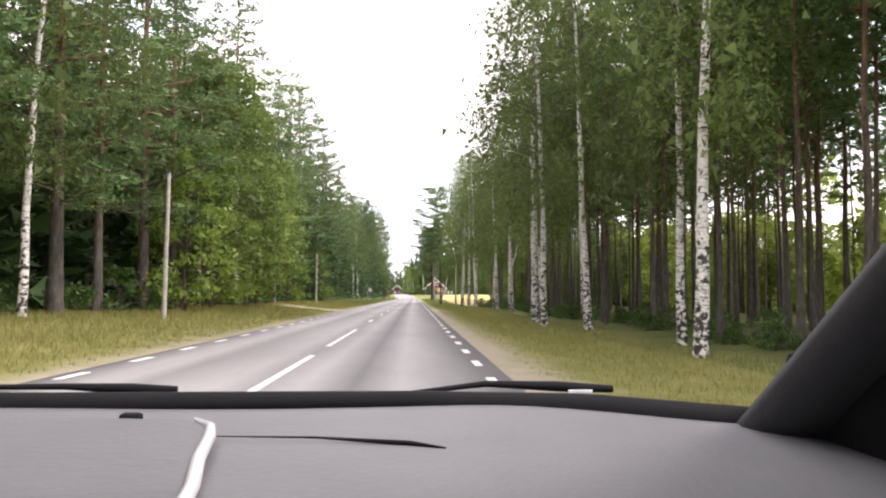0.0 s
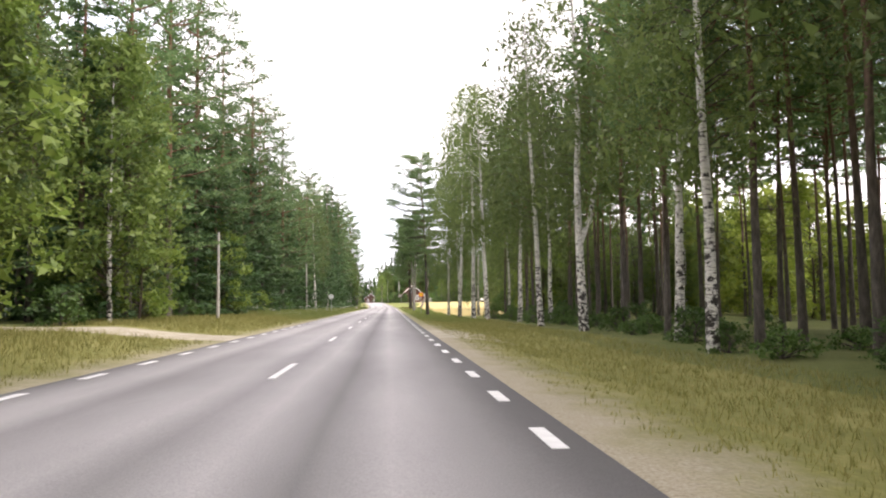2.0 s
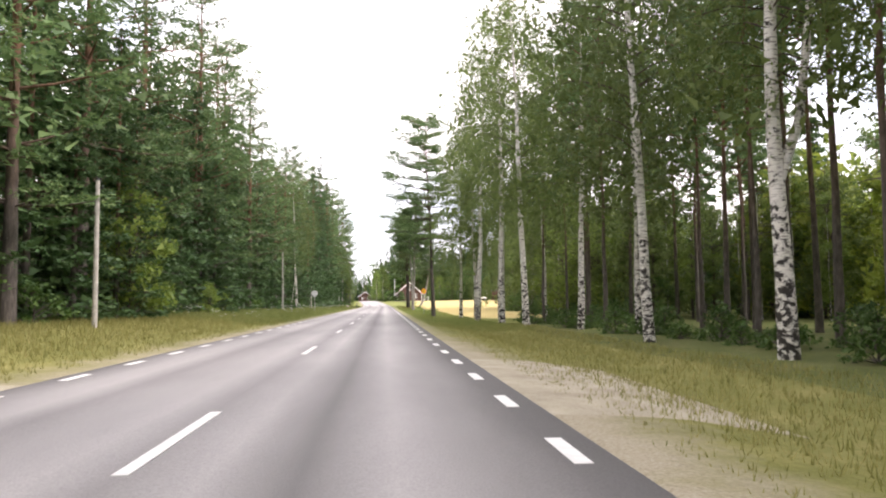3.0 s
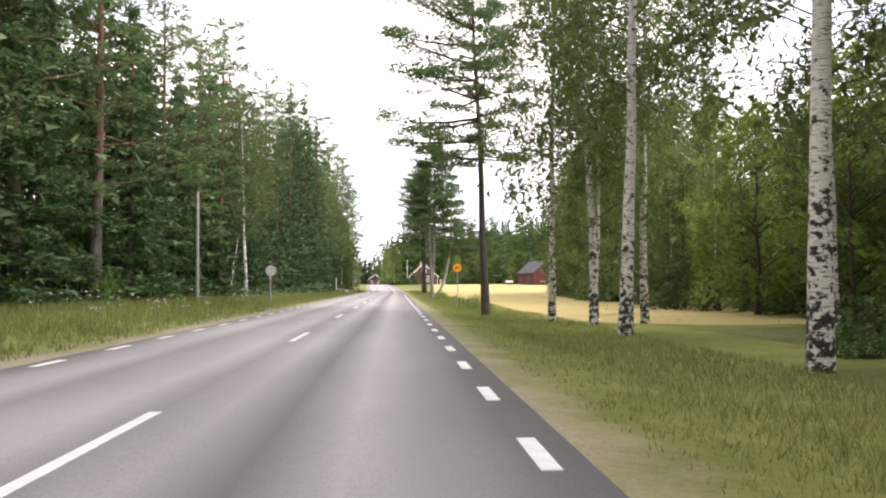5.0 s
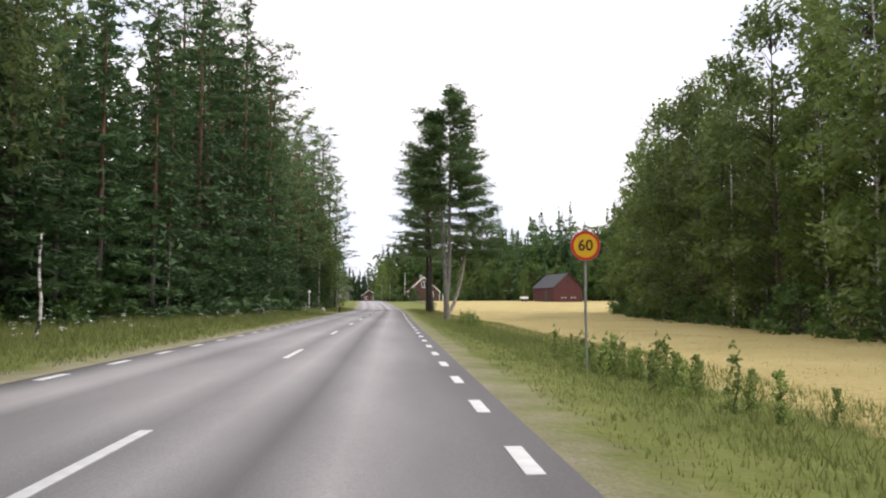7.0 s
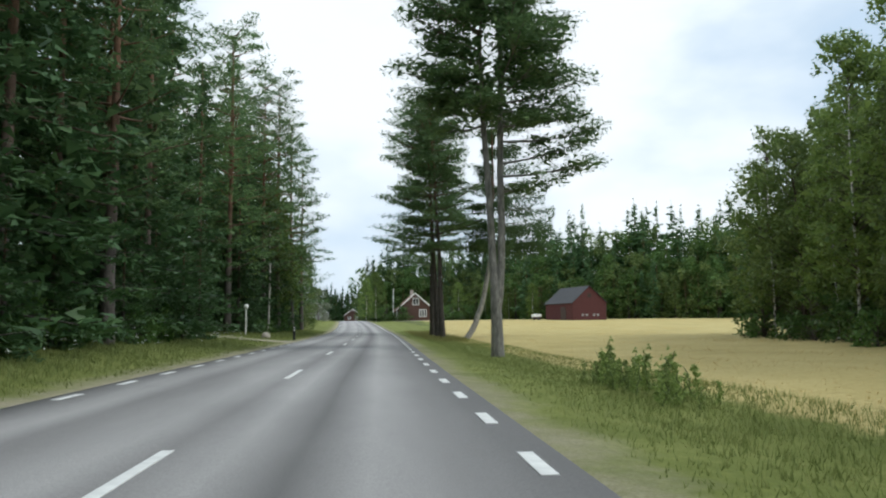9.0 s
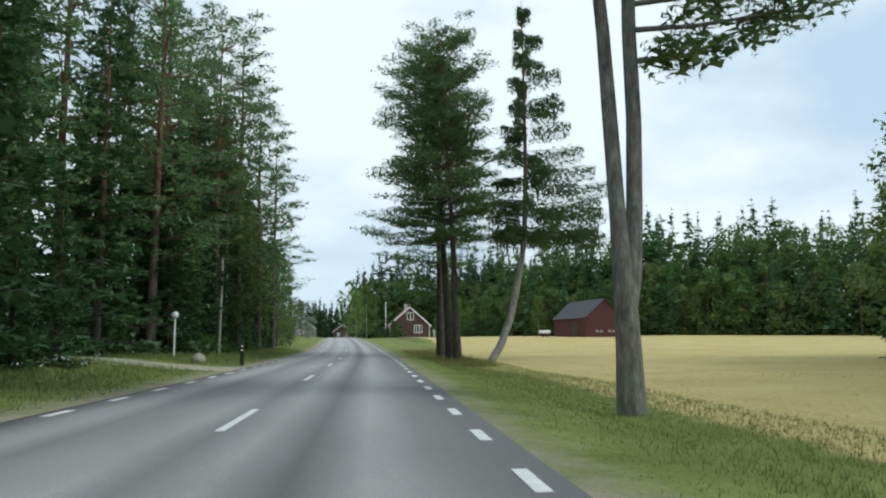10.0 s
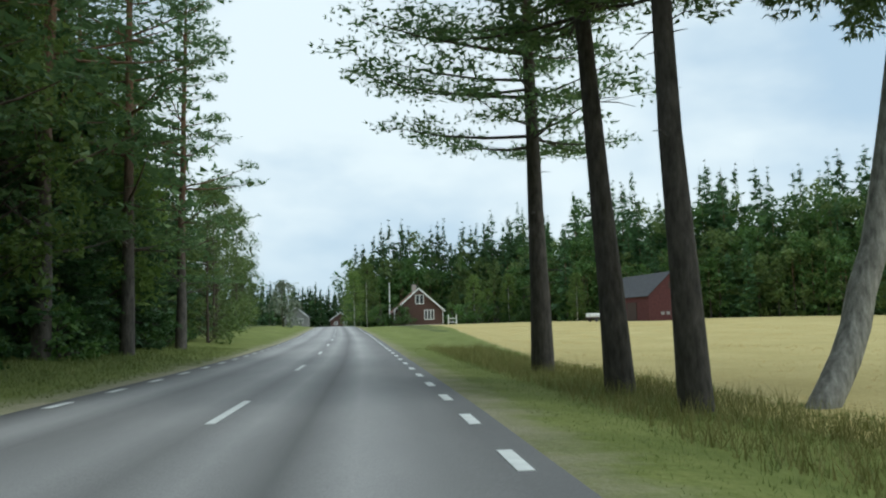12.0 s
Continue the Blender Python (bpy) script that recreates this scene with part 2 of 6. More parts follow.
def verge():
    """Dry grass that gives way to gravel towards the carriageway; u holds the distance from the road's middle, v how far inside the ripe field a place lies."""
    m = soil("verge_grass", [(0.3, (0.112, 0.122, 0.032)), (0.5, (0.20, 0.198, 0.062)), (0.7, (0.33, 0.30, 0.12))], 0.5, 9)
    nt = m.node_tree
    b = nt.nodes["Principled BSDF"]
    grass = b.inputs["Base Color"].links[0].from_socket
    sep = nt.nodes.new("ShaderNodeSeparateXYZ")
    nt.links.new(coords(nt, "UV"), sep.inputs[0])
    co = coords(nt)
    n = noise_node(nt, co, 0.8, 6, 0.65)
    add = nt.nodes.new("ShaderNodeMath")
    add.operation = 'MULTIPLY_ADD'
    add.inputs[1].default_value = 2.6
    nt.links.new(n.outputs[0], add.inputs[0])
    nt.links.new(sep.outputs[0], add.inputs[2])
    edge = nt.nodes.new("ShaderNodeMapRange")
    edge.inputs["From Min"].default_value, edge.inputs["From Max"].default_value = 5.1, 6.5
    nt.links.new(add.outputs[0], edge.inputs[0])
    stones = noise_node(nt, co, 26, 4, 0.7)
    gr = ramp_node(nt, [(0.3, (0.24, 0.20, 0.14)), (0.5, (0.36, 0.32, 0.23)), (0.72, (0.46, 0.42, 0.33))])
    nt.links.new(stones.outputs[0], gr.inputs[0])
    place = nt.nodes.new("ShaderNodeSeparateXYZ")
    nt.links.new(co, place.inputs[0])
    lush = nt.nodes.new("ShaderNodeMapRange")
    lush.inputs["From Min"].default_value, lush.inputs["From Max"].default_value = 82, 112
    nt.links.new(place.outputs[1], lush.inputs[0])
    fresh = mix_color(nt, 1.0, grass, (0.83, 0.96, 0.8), 'MULTIPLY')
    grass = mix_color(nt, lush.outputs[0], grass, fresh)
    green = mix_color(nt, edge.outputs[0], gr.outputs[0], grass)
    crop_n = nt.nodes.new("ShaderNodeMath")
    crop_n.operation = 'MULTIPLY_ADD'
    crop_n.inputs[1].default_value = 1.6
    nt.links.new(n.outputs[0], crop_n.inputs[0])
    nt.links.new(sep.outputs[1], crop_n.inputs[2])
    crop = nt.nodes.new("ShaderNodeMapRange")
    crop.inputs["From Min"].default_value, crop.inputs["From Max"].default_value = 0.6, 1.1
    nt.links.new(crop_n.outputs[0], crop.inputs[0])
    ripe_n = noise_node(nt, co, 7, 4, 0.7)
    ripe = ramp_node(nt, [(0.3, (0.36, 0.285, 0.11)), (0.5, (0.48, 0.395, 0.165)), (0.7, (0.58, 0.49, 0.235))])
    nt.links.new(ripe_n.outputs[0], ripe.inputs[0])
    nt.links.new(mix_color(nt, crop.outputs[0], green, ripe.outputs[0]), b.inputs["Base Color"])
    return m


VERGE = verge()
FLOOR = soil("forest_floor", [(0.3, (0.05, 0.075, 0.02)), (0.5, (0.11, 0.13, 0.04)), (0.72, (0.19, 0.17, 0.08))], 0.4, 6)
FIELD = soil("ripe_field", [(0.3, (0.36, 0.285, 0.11)), (0.5, (0.48, 0.395, 0.165)), (0.7, (0.58, 0.49, 0.235))], 0.22, 7)
GRAVEL = soil("gravel", [(0.3, (0.24, 0.21, 0.15)), (0.5, (0.40, 0.36, 0.27)), (0.7, (0.52, 0.48, 0.38))], 1.2, 22, 0.5, 0.03)
ASPHALT = asphalt()
PINE_BARK, BIRCH_BARK, GREY_BARK = bark_pine(), bark_birch(), bark_pine("pale_grey_bark", 2.2, 9.0, 18.0)
PALE_BARK = bark_pine("pale_banded_bark", 3.1, 7.0, 16.0)
BROWN_BARK = bark_pine("grey_brown_bark", 0.68, 9.0, 18.0)
TWIG_BARK = plain("dark_twig_bark", (0.075, 0.055, 0.042), 0.9, 0, 0.35, 5, 0.4)
PAINT = plain("road_paint", (0.78, 0.78, 0.75), 0.6, 0, 0.12, 5)


# ------------------------------------------------------------------ helpers for building
def mesh_np(name, verts, faces, mats, smooth=False, uvs=None):
    me = bpy.data.meshes.new(name)
    me.from_pydata(np.asarray(verts, float).tolist(), [], faces.tolist() if isinstance(faces, np.ndarray) else faces)
    for m in mats if isinstance(mats, (list, tuple)) else [mats]:
        me.materials.append(m)
    if smooth:
        me.polygons.foreach_set("use_smooth", [True] * len(me.polygons))
    if uvs is not None:
        layer = me.uv_layers.new(name="UVMap")
        idx = np.empty(len(me.loops), dtype=np.int32)
        me.loops.foreach_get("vertex_index", idx)
        layer.data.foreach_set("uv", np.asarray(uvs, float)[idx].ravel())
    me.update()
    return me


def part_mesh(name, me, parent, label=""):
    ob = new(name, me)
    ob.parent = parent
    return tagged(ob, label) if label else ob


def part(name, bm, material, parent, label="", smooth=False):
    """Links a bmesh as one mesh object under a thing or a part."""
    me = bpy.data.meshes.new(name)
    bm.to_mesh(me)
    bm.free()
    me.materials.append(material)
    if smooth:
        me.polygons.foreach_set("use_smooth", [True] * len(me.polygons))
    return part_mesh(name, me, parent, label)


def thing(name, m, label, category, group=""):
    ob = new(name)
    ob.empty_display_size = 0.3
    ob.matrix_world = m
    return tagged(ob, label, category, group)


def box(bm, x0, x1, y0, y1, z0, z1, bevel=0.0):
    g = bmesh.ops.create_cube(bm, size=1.0, matrix=Matrix.Translation(((x0 + x1) / 2, (y0 + y1) / 2, (z0 + z1) / 2)) @ Matrix.Diagonal((x1 - x0, y1 - y0, z1 - z0, 1)))
    if bevel:
        es = list({e for v in g["verts"] for e in v.link_edges})
        bmesh.ops.bevel(bm, geom=es, offset=bevel, segments=2, affect='EDGES', profile=0.5)
    return bm


def rod(bm, a, b, r0, r1=None, n=10):
    a, b = Vector(a), Vector(b)
    d = b - a
    m = Matrix.Translation((a + b) / 2) @ d.to_track_quat('Z', 'Y').to_matrix().to_4x4()
    bmesh.ops.create_cone(bm, cap_ends=True, segments=n, radius1=r0, radius2=r0 if r1 is None else r1, depth=d.length, matrix=m)
    return bm


def tube_np(pts, radii, n=7):
    """A tapered tube along points, as vertices and quads."""
    pts = np.asarray(pts, float)
    t = np.gradient(pts, axis=0)
    t /= np.linalg.norm(t, axis=1)[:, None] + 1e-9
    ref = np.eye(3)[np.argmin(np.abs(t).max(0))]
    u = np.cross(t, ref)
    u /= np.linalg.norm(u, axis=1)[:, None] + 1e-9
    v = np.cross(t, u)
    a = np.linspace(0, 2 * np.pi, n, endpoint=False)
    ring = pts[:, None] + np.asarray(radii, float)[:, None, None] * (np.cos(a)[None, :, None] * u[:, None] + np.sin(a)[None, :, None] * v[:, None])
    k = len(pts)
    i, j = np.meshgrid(np.arange(k - 1), np.arange(n), indexing="ij")
    f = np.stack([i * n + j, i * n + (j + 1) % n, (i + 1) * n + (j + 1) % n, (i + 1) * n + j], -1).reshape(-1, 4)
    return ring.reshape(-1, 3), f


def join_np(parts):
    vs, fs, o = [], [], 0
    for v, f in parts:
        vs.append(v)
        fs.append(f + o)
        o += len(v)
    return np.concatenate(vs), np.concatenate(fs)


def ball(rng, n):
    """Places spread evenly through a ball."""
    p = rng.normal(0, 1, (n, 3))
    return p / (np.linalg.norm(p, axis=1)[:, None] + 1e-9) * (1.9 * rng.uniform(0, 1, (n, 1)) ** 0.4)


def needles_np(c, d, length, width, rng, blades=3):
    """A small brush of needles at each place c, pointing along d."""
    c, d = np.repeat(c, blades, 0), np.repeat(d / (np.linalg.norm(d, axis=1)[:, None] + 1e-9), blades, 0)
    n = len(c)
    d = d + rng.normal(0, 0.55, (n, 3))
    d /= np.linalg.norm(d, axis=1)[:, None] + 1e-9
    s = np.cross(d, rng.normal(size=(n, 3)))
    s /= np.linalg.norm(s, axis=1)[:, None] + 1e-9
    L = length * rng.uniform(0.65, 1.25, (n, 1))
    W = width * rng.uniform(0.7, 1.3, (n, 1)) / 2
    m = c + d * L * 0.35
    v = np.stack([m - s * W, c + d * L, m + s * W], 1).reshape(-1, 3) - np.repeat(d * L * 0.2, 3, 0)
    return v, np.arange(3 * n).reshape(-1, 3)


def cores_np(c, size, rng, flat=0.25):
    """Broad shaded sprays inside a clump, nearly level."""
    n = len(c)
    a = rng.uniform(0, 6.28, (n, 1)) + np.array([[0, 2.78, 3.5]]) + rng.normal(0, 0.12, (n, 3))
    r = np.reshape(size, (-1, 1)) * rng.uniform(0.75, 1.45, (n, 3))
    v = c[:, None] + np.stack([np.cos(a) * r, np.sin(a) * r, rng.normal(0, flat, (n, 3)) * r], -1)
    return v.reshape(-1, 3), np.arange(3 * n).reshape(-1, 3)


def fill_np(line, z0, z1, radius, count, rng, grain=1.0):
    """Shaded inner foliage round the stem; radius is given at the foot and the tip of the crown."""
    q = rng.uniform(0, 1, count)
    z = z0 + (z1 - z0) * q
    r = radius[0] + (radius[1] - radius[0]) * q
    a, k = rng.uniform(0, 6.28, count), np.sqrt(rng.uniform(0.02, 1, count))
    c = np.column_stack([np.interp(z, line[:, 2], line[:, 0]) + np.cos(a) * r * k, np.interp(z, line[:, 2], line[:, 1]) + np.sin(a) * r * k, z])
    return cores_np(c, (0.06 * r + 0.12) * grain, rng, 0.6)


def leaves_np(c, d, length, width, rng):
    """A rhombic leaf or needle tuft at each place c, pointing along d."""
    n = len(c)
    d = d / (np.linalg.norm(d, axis=1)[:, None] + 1e-9)
    s = np.cross(d, rng.normal(size=(n, 3)))
    s /= np.linalg.norm(s, axis=1)[:, None] + 1e-9
    L = length * rng.uniform(0.7, 1.3, (n, 1))
    W = width * rng.uniform(0.7, 1.3, (n, 1)) / 2
    v = np.stack([c, c + d * L * 0.45 + s * W, c + d * L, c + d * L * 0.45 - s * W], 1).reshape(-1, 3)
    return v, np.arange(4 * n).reshape(-1, 4)


def trunk_line(h, rng, sway=0.25, k=9, lean=(0, 0)):
    z = np.linspace(0, 1, k)
    p = np.cumsum(rng.normal(0, sway / k, (k, 2)), 0)
    p -= p[0]
    return np.column_stack([p[:, 0] + lean[0] * z, p[:, 1] + lean[1] * z, z * h])


def at_height(line, z):
    return np.array([np.interp(z, line[:, 2], line[:, i]) for i in range(3)])


# ------------------------------------------------------------------ kinds of tree
def pine_np(seed, h, crown0, spread, r0, branches, tufts, leaf, stubs=12, shape=0.8, base_up=0.1, lean=(0, 0), blades=3, core_n=5, core_size=1.0, fill=150, fill_from=0.12, grain=1.0, lop=0.0, fill_wide=0.55):
    """A Scots pine: bare trunk below, layered flat pads of needles on rising limbs above."""
    rng = np.random.default_rng(seed)
    line = trunk_line(h, rng, 0.35, 10, lean)
    zz = line[:, 2] / h
    wood = [tube_np(line, r0 * (1.25 * (1 - zz) ** 6 * 0.3 + (1 - zz) ** 0.75 * 0.98 + 0.03), 9)]
    cs, ds, ks, kr = [], [], [], []
    ga = rng.uniform(0, 6.28)
    for i in range(branches):
        whorls = max(6, branches // (7 if branches > 80 else 5))
        q = min(0.999, (int(i * whorls / branches) + rng.normal(0.5, 0.13)) / whorls)
        q = max(0.0, q)
        z = crown0 + (h - crown0) * q ** 0.9 * 0.985
        ga += 2.4 + rng.normal(0, 0.5)
        L = spread * (0.35 + 0.65 * (1 - q) ** shape) * rng.uniform(0.55, 1.15) * (0.75 + 0.25 * min(1, q * 5)) * (1 - lop * math.cos(ga))
        o = at_height(line, z)
        up = base_up + 0.55 * q + rng.normal(0, 0.12)
        dirv = np.array([math.cos(ga), math.sin(ga), up])
        k = np.linspace(0, 1, 4)[:, None]
        pts = o + dirv * L * k + np.array([0, 0, 0.16 * L]) * (k - 0.6) * k
        wood.append(tube_np(pts, np.array([0.045, 0.035, 0.022, 0.008]) * (0.5 + L / spread), 4) if blades > 2 else tube_np(pts[[0, 2, 3]], np.array([0.04, 0.025, 0.008]) * (0.5 + L / spread), 3))
        m = max(4, int(tufts * (0.2 + 0.8 * L / spread)))
        pads = max(2, int(2 + 4 * L / spread))
        pt = np.concatenate([[1.0], rng.uniform(0.38, 1.0, pads - 1)])
        side = np.array([-dirv[1], dirv[0], 0.0])
        poff = np.concatenate([[0.0], rng.normal(0, 0.22, pads - 1)]) * L
        pc = o + dirv * L * pt[:, None] + np.array([0, 0, 0.16 * L]) * ((pt - 0.6) * pt)[:, None] + side * poff[:, None] + np.array([0, 0, 0.06])
        for q_, (pp, tt) in enumerate(zip(pc, pt)):
            st = o + dirv * L * tt * 0.75
            if q_ and core_n > 20:
                wood.append(tube_np([st, (st + pp) / 2, pp], [0.014, 0.011, 0.005], 3))
        which = rng.integers(0, pads, m)
        wide0 = 0.062 * spread + 0.05 * L
        nk = core_n * pads
        ks.append(np.repeat(pc, core_n, 0) + 0.75 * ball(rng, nk) * np.array([wide0] * 2 + [0.022 * spread]))
        kr.append(np.full(nk, wide0 * (1.9 / core_n ** 0.5) * 0.62 * core_size))
        wide = 0.062 * spread + 0.05 * L
        off = ball(rng, m) * np.array([wide, wide, 0.02 * spread + 0.03])
        cs.append(pc[which] + off)
        ds.append(off * np.array([1.6, 1.6, 1.0]) / wide * 0.5 + dirv * np.array([0.5, 0.5, 0.2]) + np.array([0, 0, 0.35]) + rng.normal(0, 0.4, (m, 3)))
    for i in range(stubs):
        z = rng.uniform(0.35, 1.0) * crown0
        a = rng.uniform(0, 6.28)
        o = at_height(line, z)
        L = rng.uniform(0.3, 1.3)
        wood.append(tube_np([o, o + np.array([math.cos(a) * L * 0.6, math.sin(a) * L * 0.6, -0.02]), o + np.array([math.cos(a) * L, math.sin(a) * L, -0.12 * L])], [0.02, 0.014, 0.005], 3))
    c, d = np.concatenate(cs), np.concatenate(ds)
    return join_np(wood), join_np([needles_np(c, d, leaf, leaf * 0.3, rng, blades), cores_np(np.concatenate(ks), np.concatenate(kr), rng), fill_np(line, crown0 + fill_from * (h - crown0), h * 0.97, (spread * fill_wide, 0.25), fill, rng, grain)])


def spruce_np(seed, h, spread, r0, branches, tufts, leaf, crown0=0.6, lean=(0, 0), line=None, droop=0.32, blades=3, core_n=4, core_size=1.0, fill=260, grain=1.0, hang=0.0, lop=0.0, core_most=0.21, lay=1.0, slim=0.3, arms=()):
    """A spruce: a cone of drooping boughs."""
    rng = np.random.default_rng(seed)
    line = trunk_line(h, rng, 0.15, 10, lean) if line is None else np.asarray(line, float)
    zz = line[:, 2] / h
    wood = [tube_np(line, r0 * (1 - zz) ** 0.9 + 0.012, 8)]
    cs, ds, ks, kr = [], [], [], []
    ga = 0
    for i in range(branches + len(arms)):
        whorls = max(8, branches // 5)
        q = min(0.995, max(0.0, (int(i * whorls / branches) + rng.normal(0.5, 0.2 * lay if blades > 2 else 0.6)) / whorls))
        z = crown0 + (h - crown0) * q
        ga += 2.4 + rng.normal(0, 0.4)
        L = spread * (1 - q) ** 0.85 * rng.uniform(0.7, 1.12) * min(1, 0.7 + 2 * q) * (1 + lop * math.cos(ga)) + 0.15
        turn = ga
        if i >= branches:
            turn, z, L = arms[i - branches]
        o = at_height(line, z)
        k = np.linspace(0, 1, 4)[:, None]
        dv = np.array([math.cos(turn), math.sin(turn), 0.15])
        bend = np.array([0, 0, -droop * L])
        pts = o + dv * L * k + bend * k * (1.6 - k * 0.9)
        if blades > 2:
            wood.append(tube_np(pts[[0, 2, 3]], np.array([0.03, 0.016, 0.005]) * (0.4 + L / spread), 3))
        kt = np.array([0.3, 0.5, 0.7, 0.88])
        kc = o + dv * L * kt[:, None] + bend * (kt * (1.6 - kt * 0.9))[:, None] - np.array([0, 0, 0.07])
        ks.append(np.repeat(kc, core_n, 0) + 0.085 * L * ball(rng, 4 * core_n) * np.array([1, 1, 0.5]))
        kr.append(np.full(4 * core_n, min((0.2 * L + 0.06) * 1.25 * core_size / core_n ** 0.5, core_most)))
        m = max(4, int(tufts * (0.15 + L / spread)))
        t = rng.uniform(0.12, 1.03, m)
        c = o + dv * L * t[:, None] + bend * (t * (1.6 - t * 0.9))[:, None]
        side = np.array([-dv[1], dv[0], 0])
        off = np.clip(rng.normal(0, 1, m), -1.9, 1.9) * (0.17 * L * (1.1 - t * 0.7) * lay + 0.05)
        c = c + side * off[:, None] + np.column_stack([np.zeros(m), np.zeros(m), -np.abs(off) * 0.35 - rng.uniform(0, 0.16, m) - (np.minimum(rng.exponential(hang, m), 0.75) if hang else 0.0)])
        cs.append(c)
        ds.append(dv * np.array([0.8, 0.8, 0.0]) + side * np.sign(off)[:, None] * 0.7 + np.column_stack([np.zeros(m), np.zeros(m), rng.normal(-0.35 - 1.5 * hang, 0.3, m)]))
    return join_np(wood), join_np([needles_np(np.concatenate(cs), np.concatenate(ds), leaf, leaf * slim, rng, blades), cores_np(np.concatenate(ks), np.concatenate(kr), rng, 0.35), fill_np(line, crown0 + 0.2, h * 0.95, (spread * 0.62, 0.15), fill, rng, grain)])


def birch_np(seed, h, crown0, spread, r0, branches, leaves, leaf, lean=(0, 0), fork=None, line=None):
    """A birch: pale stem, thin rising limbs and hanging sprays of small leaves."""
    rng = np.random.default_rng(seed)
    line = trunk_line(h, rng, 0.5, 11, lean) if line is None else np.asarray(line, float)
    zz = line[:, 2] / h
    wood = [tube_np(line, r0 * (0.25 * (1 - zz) ** 10 + (1 - zz) ** 0.8) + 0.012, 9)]
    stems, limbs = [(line, crown0)], []
    if fork:
        fz, fx, fy, fh = fork
        o = at_height(line, fz)
        k = np.linspace(0, 1, 7)[:, None]
        side = o + np.array([fx, fy, 0]) * np.sqrt(k) + np.array([0, 0, fh]) * k
        wood.append(tube_np(side, r0 * 0.62 * (1 - k[:, 0]) ** 0.8 + 0.01, 7))
        stems.append((side, fz + 2.0))
    cs, ds, ks = [], [], []
    ga = rng.uniform(0, 6)
    for ln, c0 in stems:
        top = ln[-1, 2]
        nb = branches // len(stems)
        for i in range(nb):
            q = (i + rng.uniform(0, 1)) / nb
            z = c0 + (top - c0) * q * 0.97
            ga += 2.4 + rng.normal(0, 0.5)
            L = spread * (0.3 + 0.9 * math.sin(math.pi * (0.18 + 0.78 * q))) * rng.uniform(0.6, 1.15) * 0.8
            o = at_height(ln, z)
            dv = np.array([math.cos(ga), math.sin(ga), 0.75 - 0.2 * q])
            k = np.linspace(0, 1, 5)[:, None]
            pts = o + dv * L * k - np.array([0, 0, 0.75 * L]) * k ** 2.2
            limbs.append(tube_np(pts, np.array([0.035, 0.027, 0.018, 0.01, 0.004]) * (0.4 + 0.6 * L / spread), 4))
            m = int(leaves * L / spread)
            t = rng.uniform(0.25, 1.0, m) ** 0.75
            c = o + dv * L * t[:, None] - np.array([0, 0, 0.75 * L]) * (t ** 2.2)[:, None]
            tk = rng.uniform(0.3, 1.0, 44)
            kc = o + dv * L * tk[:, None] - np.array([0, 0, 0.75 * L]) * (tk ** 2.2)[:, None]
            ks.append(kc + rng.normal(0, 0.3, (44, 3)) - np.column_stack([np.zeros(44), np.zeros(44), rng.uniform(0.1, 1.4, 44)]))
            hang = rng.exponential(0.55, m) * (0.4 + t)
            strand = rng.integers(0, 9, m)
            sx, sy = rng.normal(0, 0.32, 9), rng.normal(0, 0.32, 9)
            c = c + np.column_stack([sx[strand], sy[strand], np.zeros(m)]) + rng.normal(0, 0.13, (m, 3)) - np.column_stack([np.zeros(m), np.zeros(m), np.minimum(hang, 1.9)])
            cs.append(c)
            ds.append(np.column_stack([rng.normal(0, 0.6, m), rng.normal(0, 0.6, m), rng.normal(-0.7, 0.5, m)]))
    lv, lf = leaves_np(np.concatenate(cs), np.concatenate(ds), leaf, leaf * 0.75, rng)
    kc = np.concatenate(ks)
    kv, kf = cores_np(kc, np.full(len(kc), 0.125), rng, 0.9)
    return join_np(wood), (np.concatenate([lv, kv]), lf.tolist() + (kf + len(lv)).tolist()), join_np(limbs)


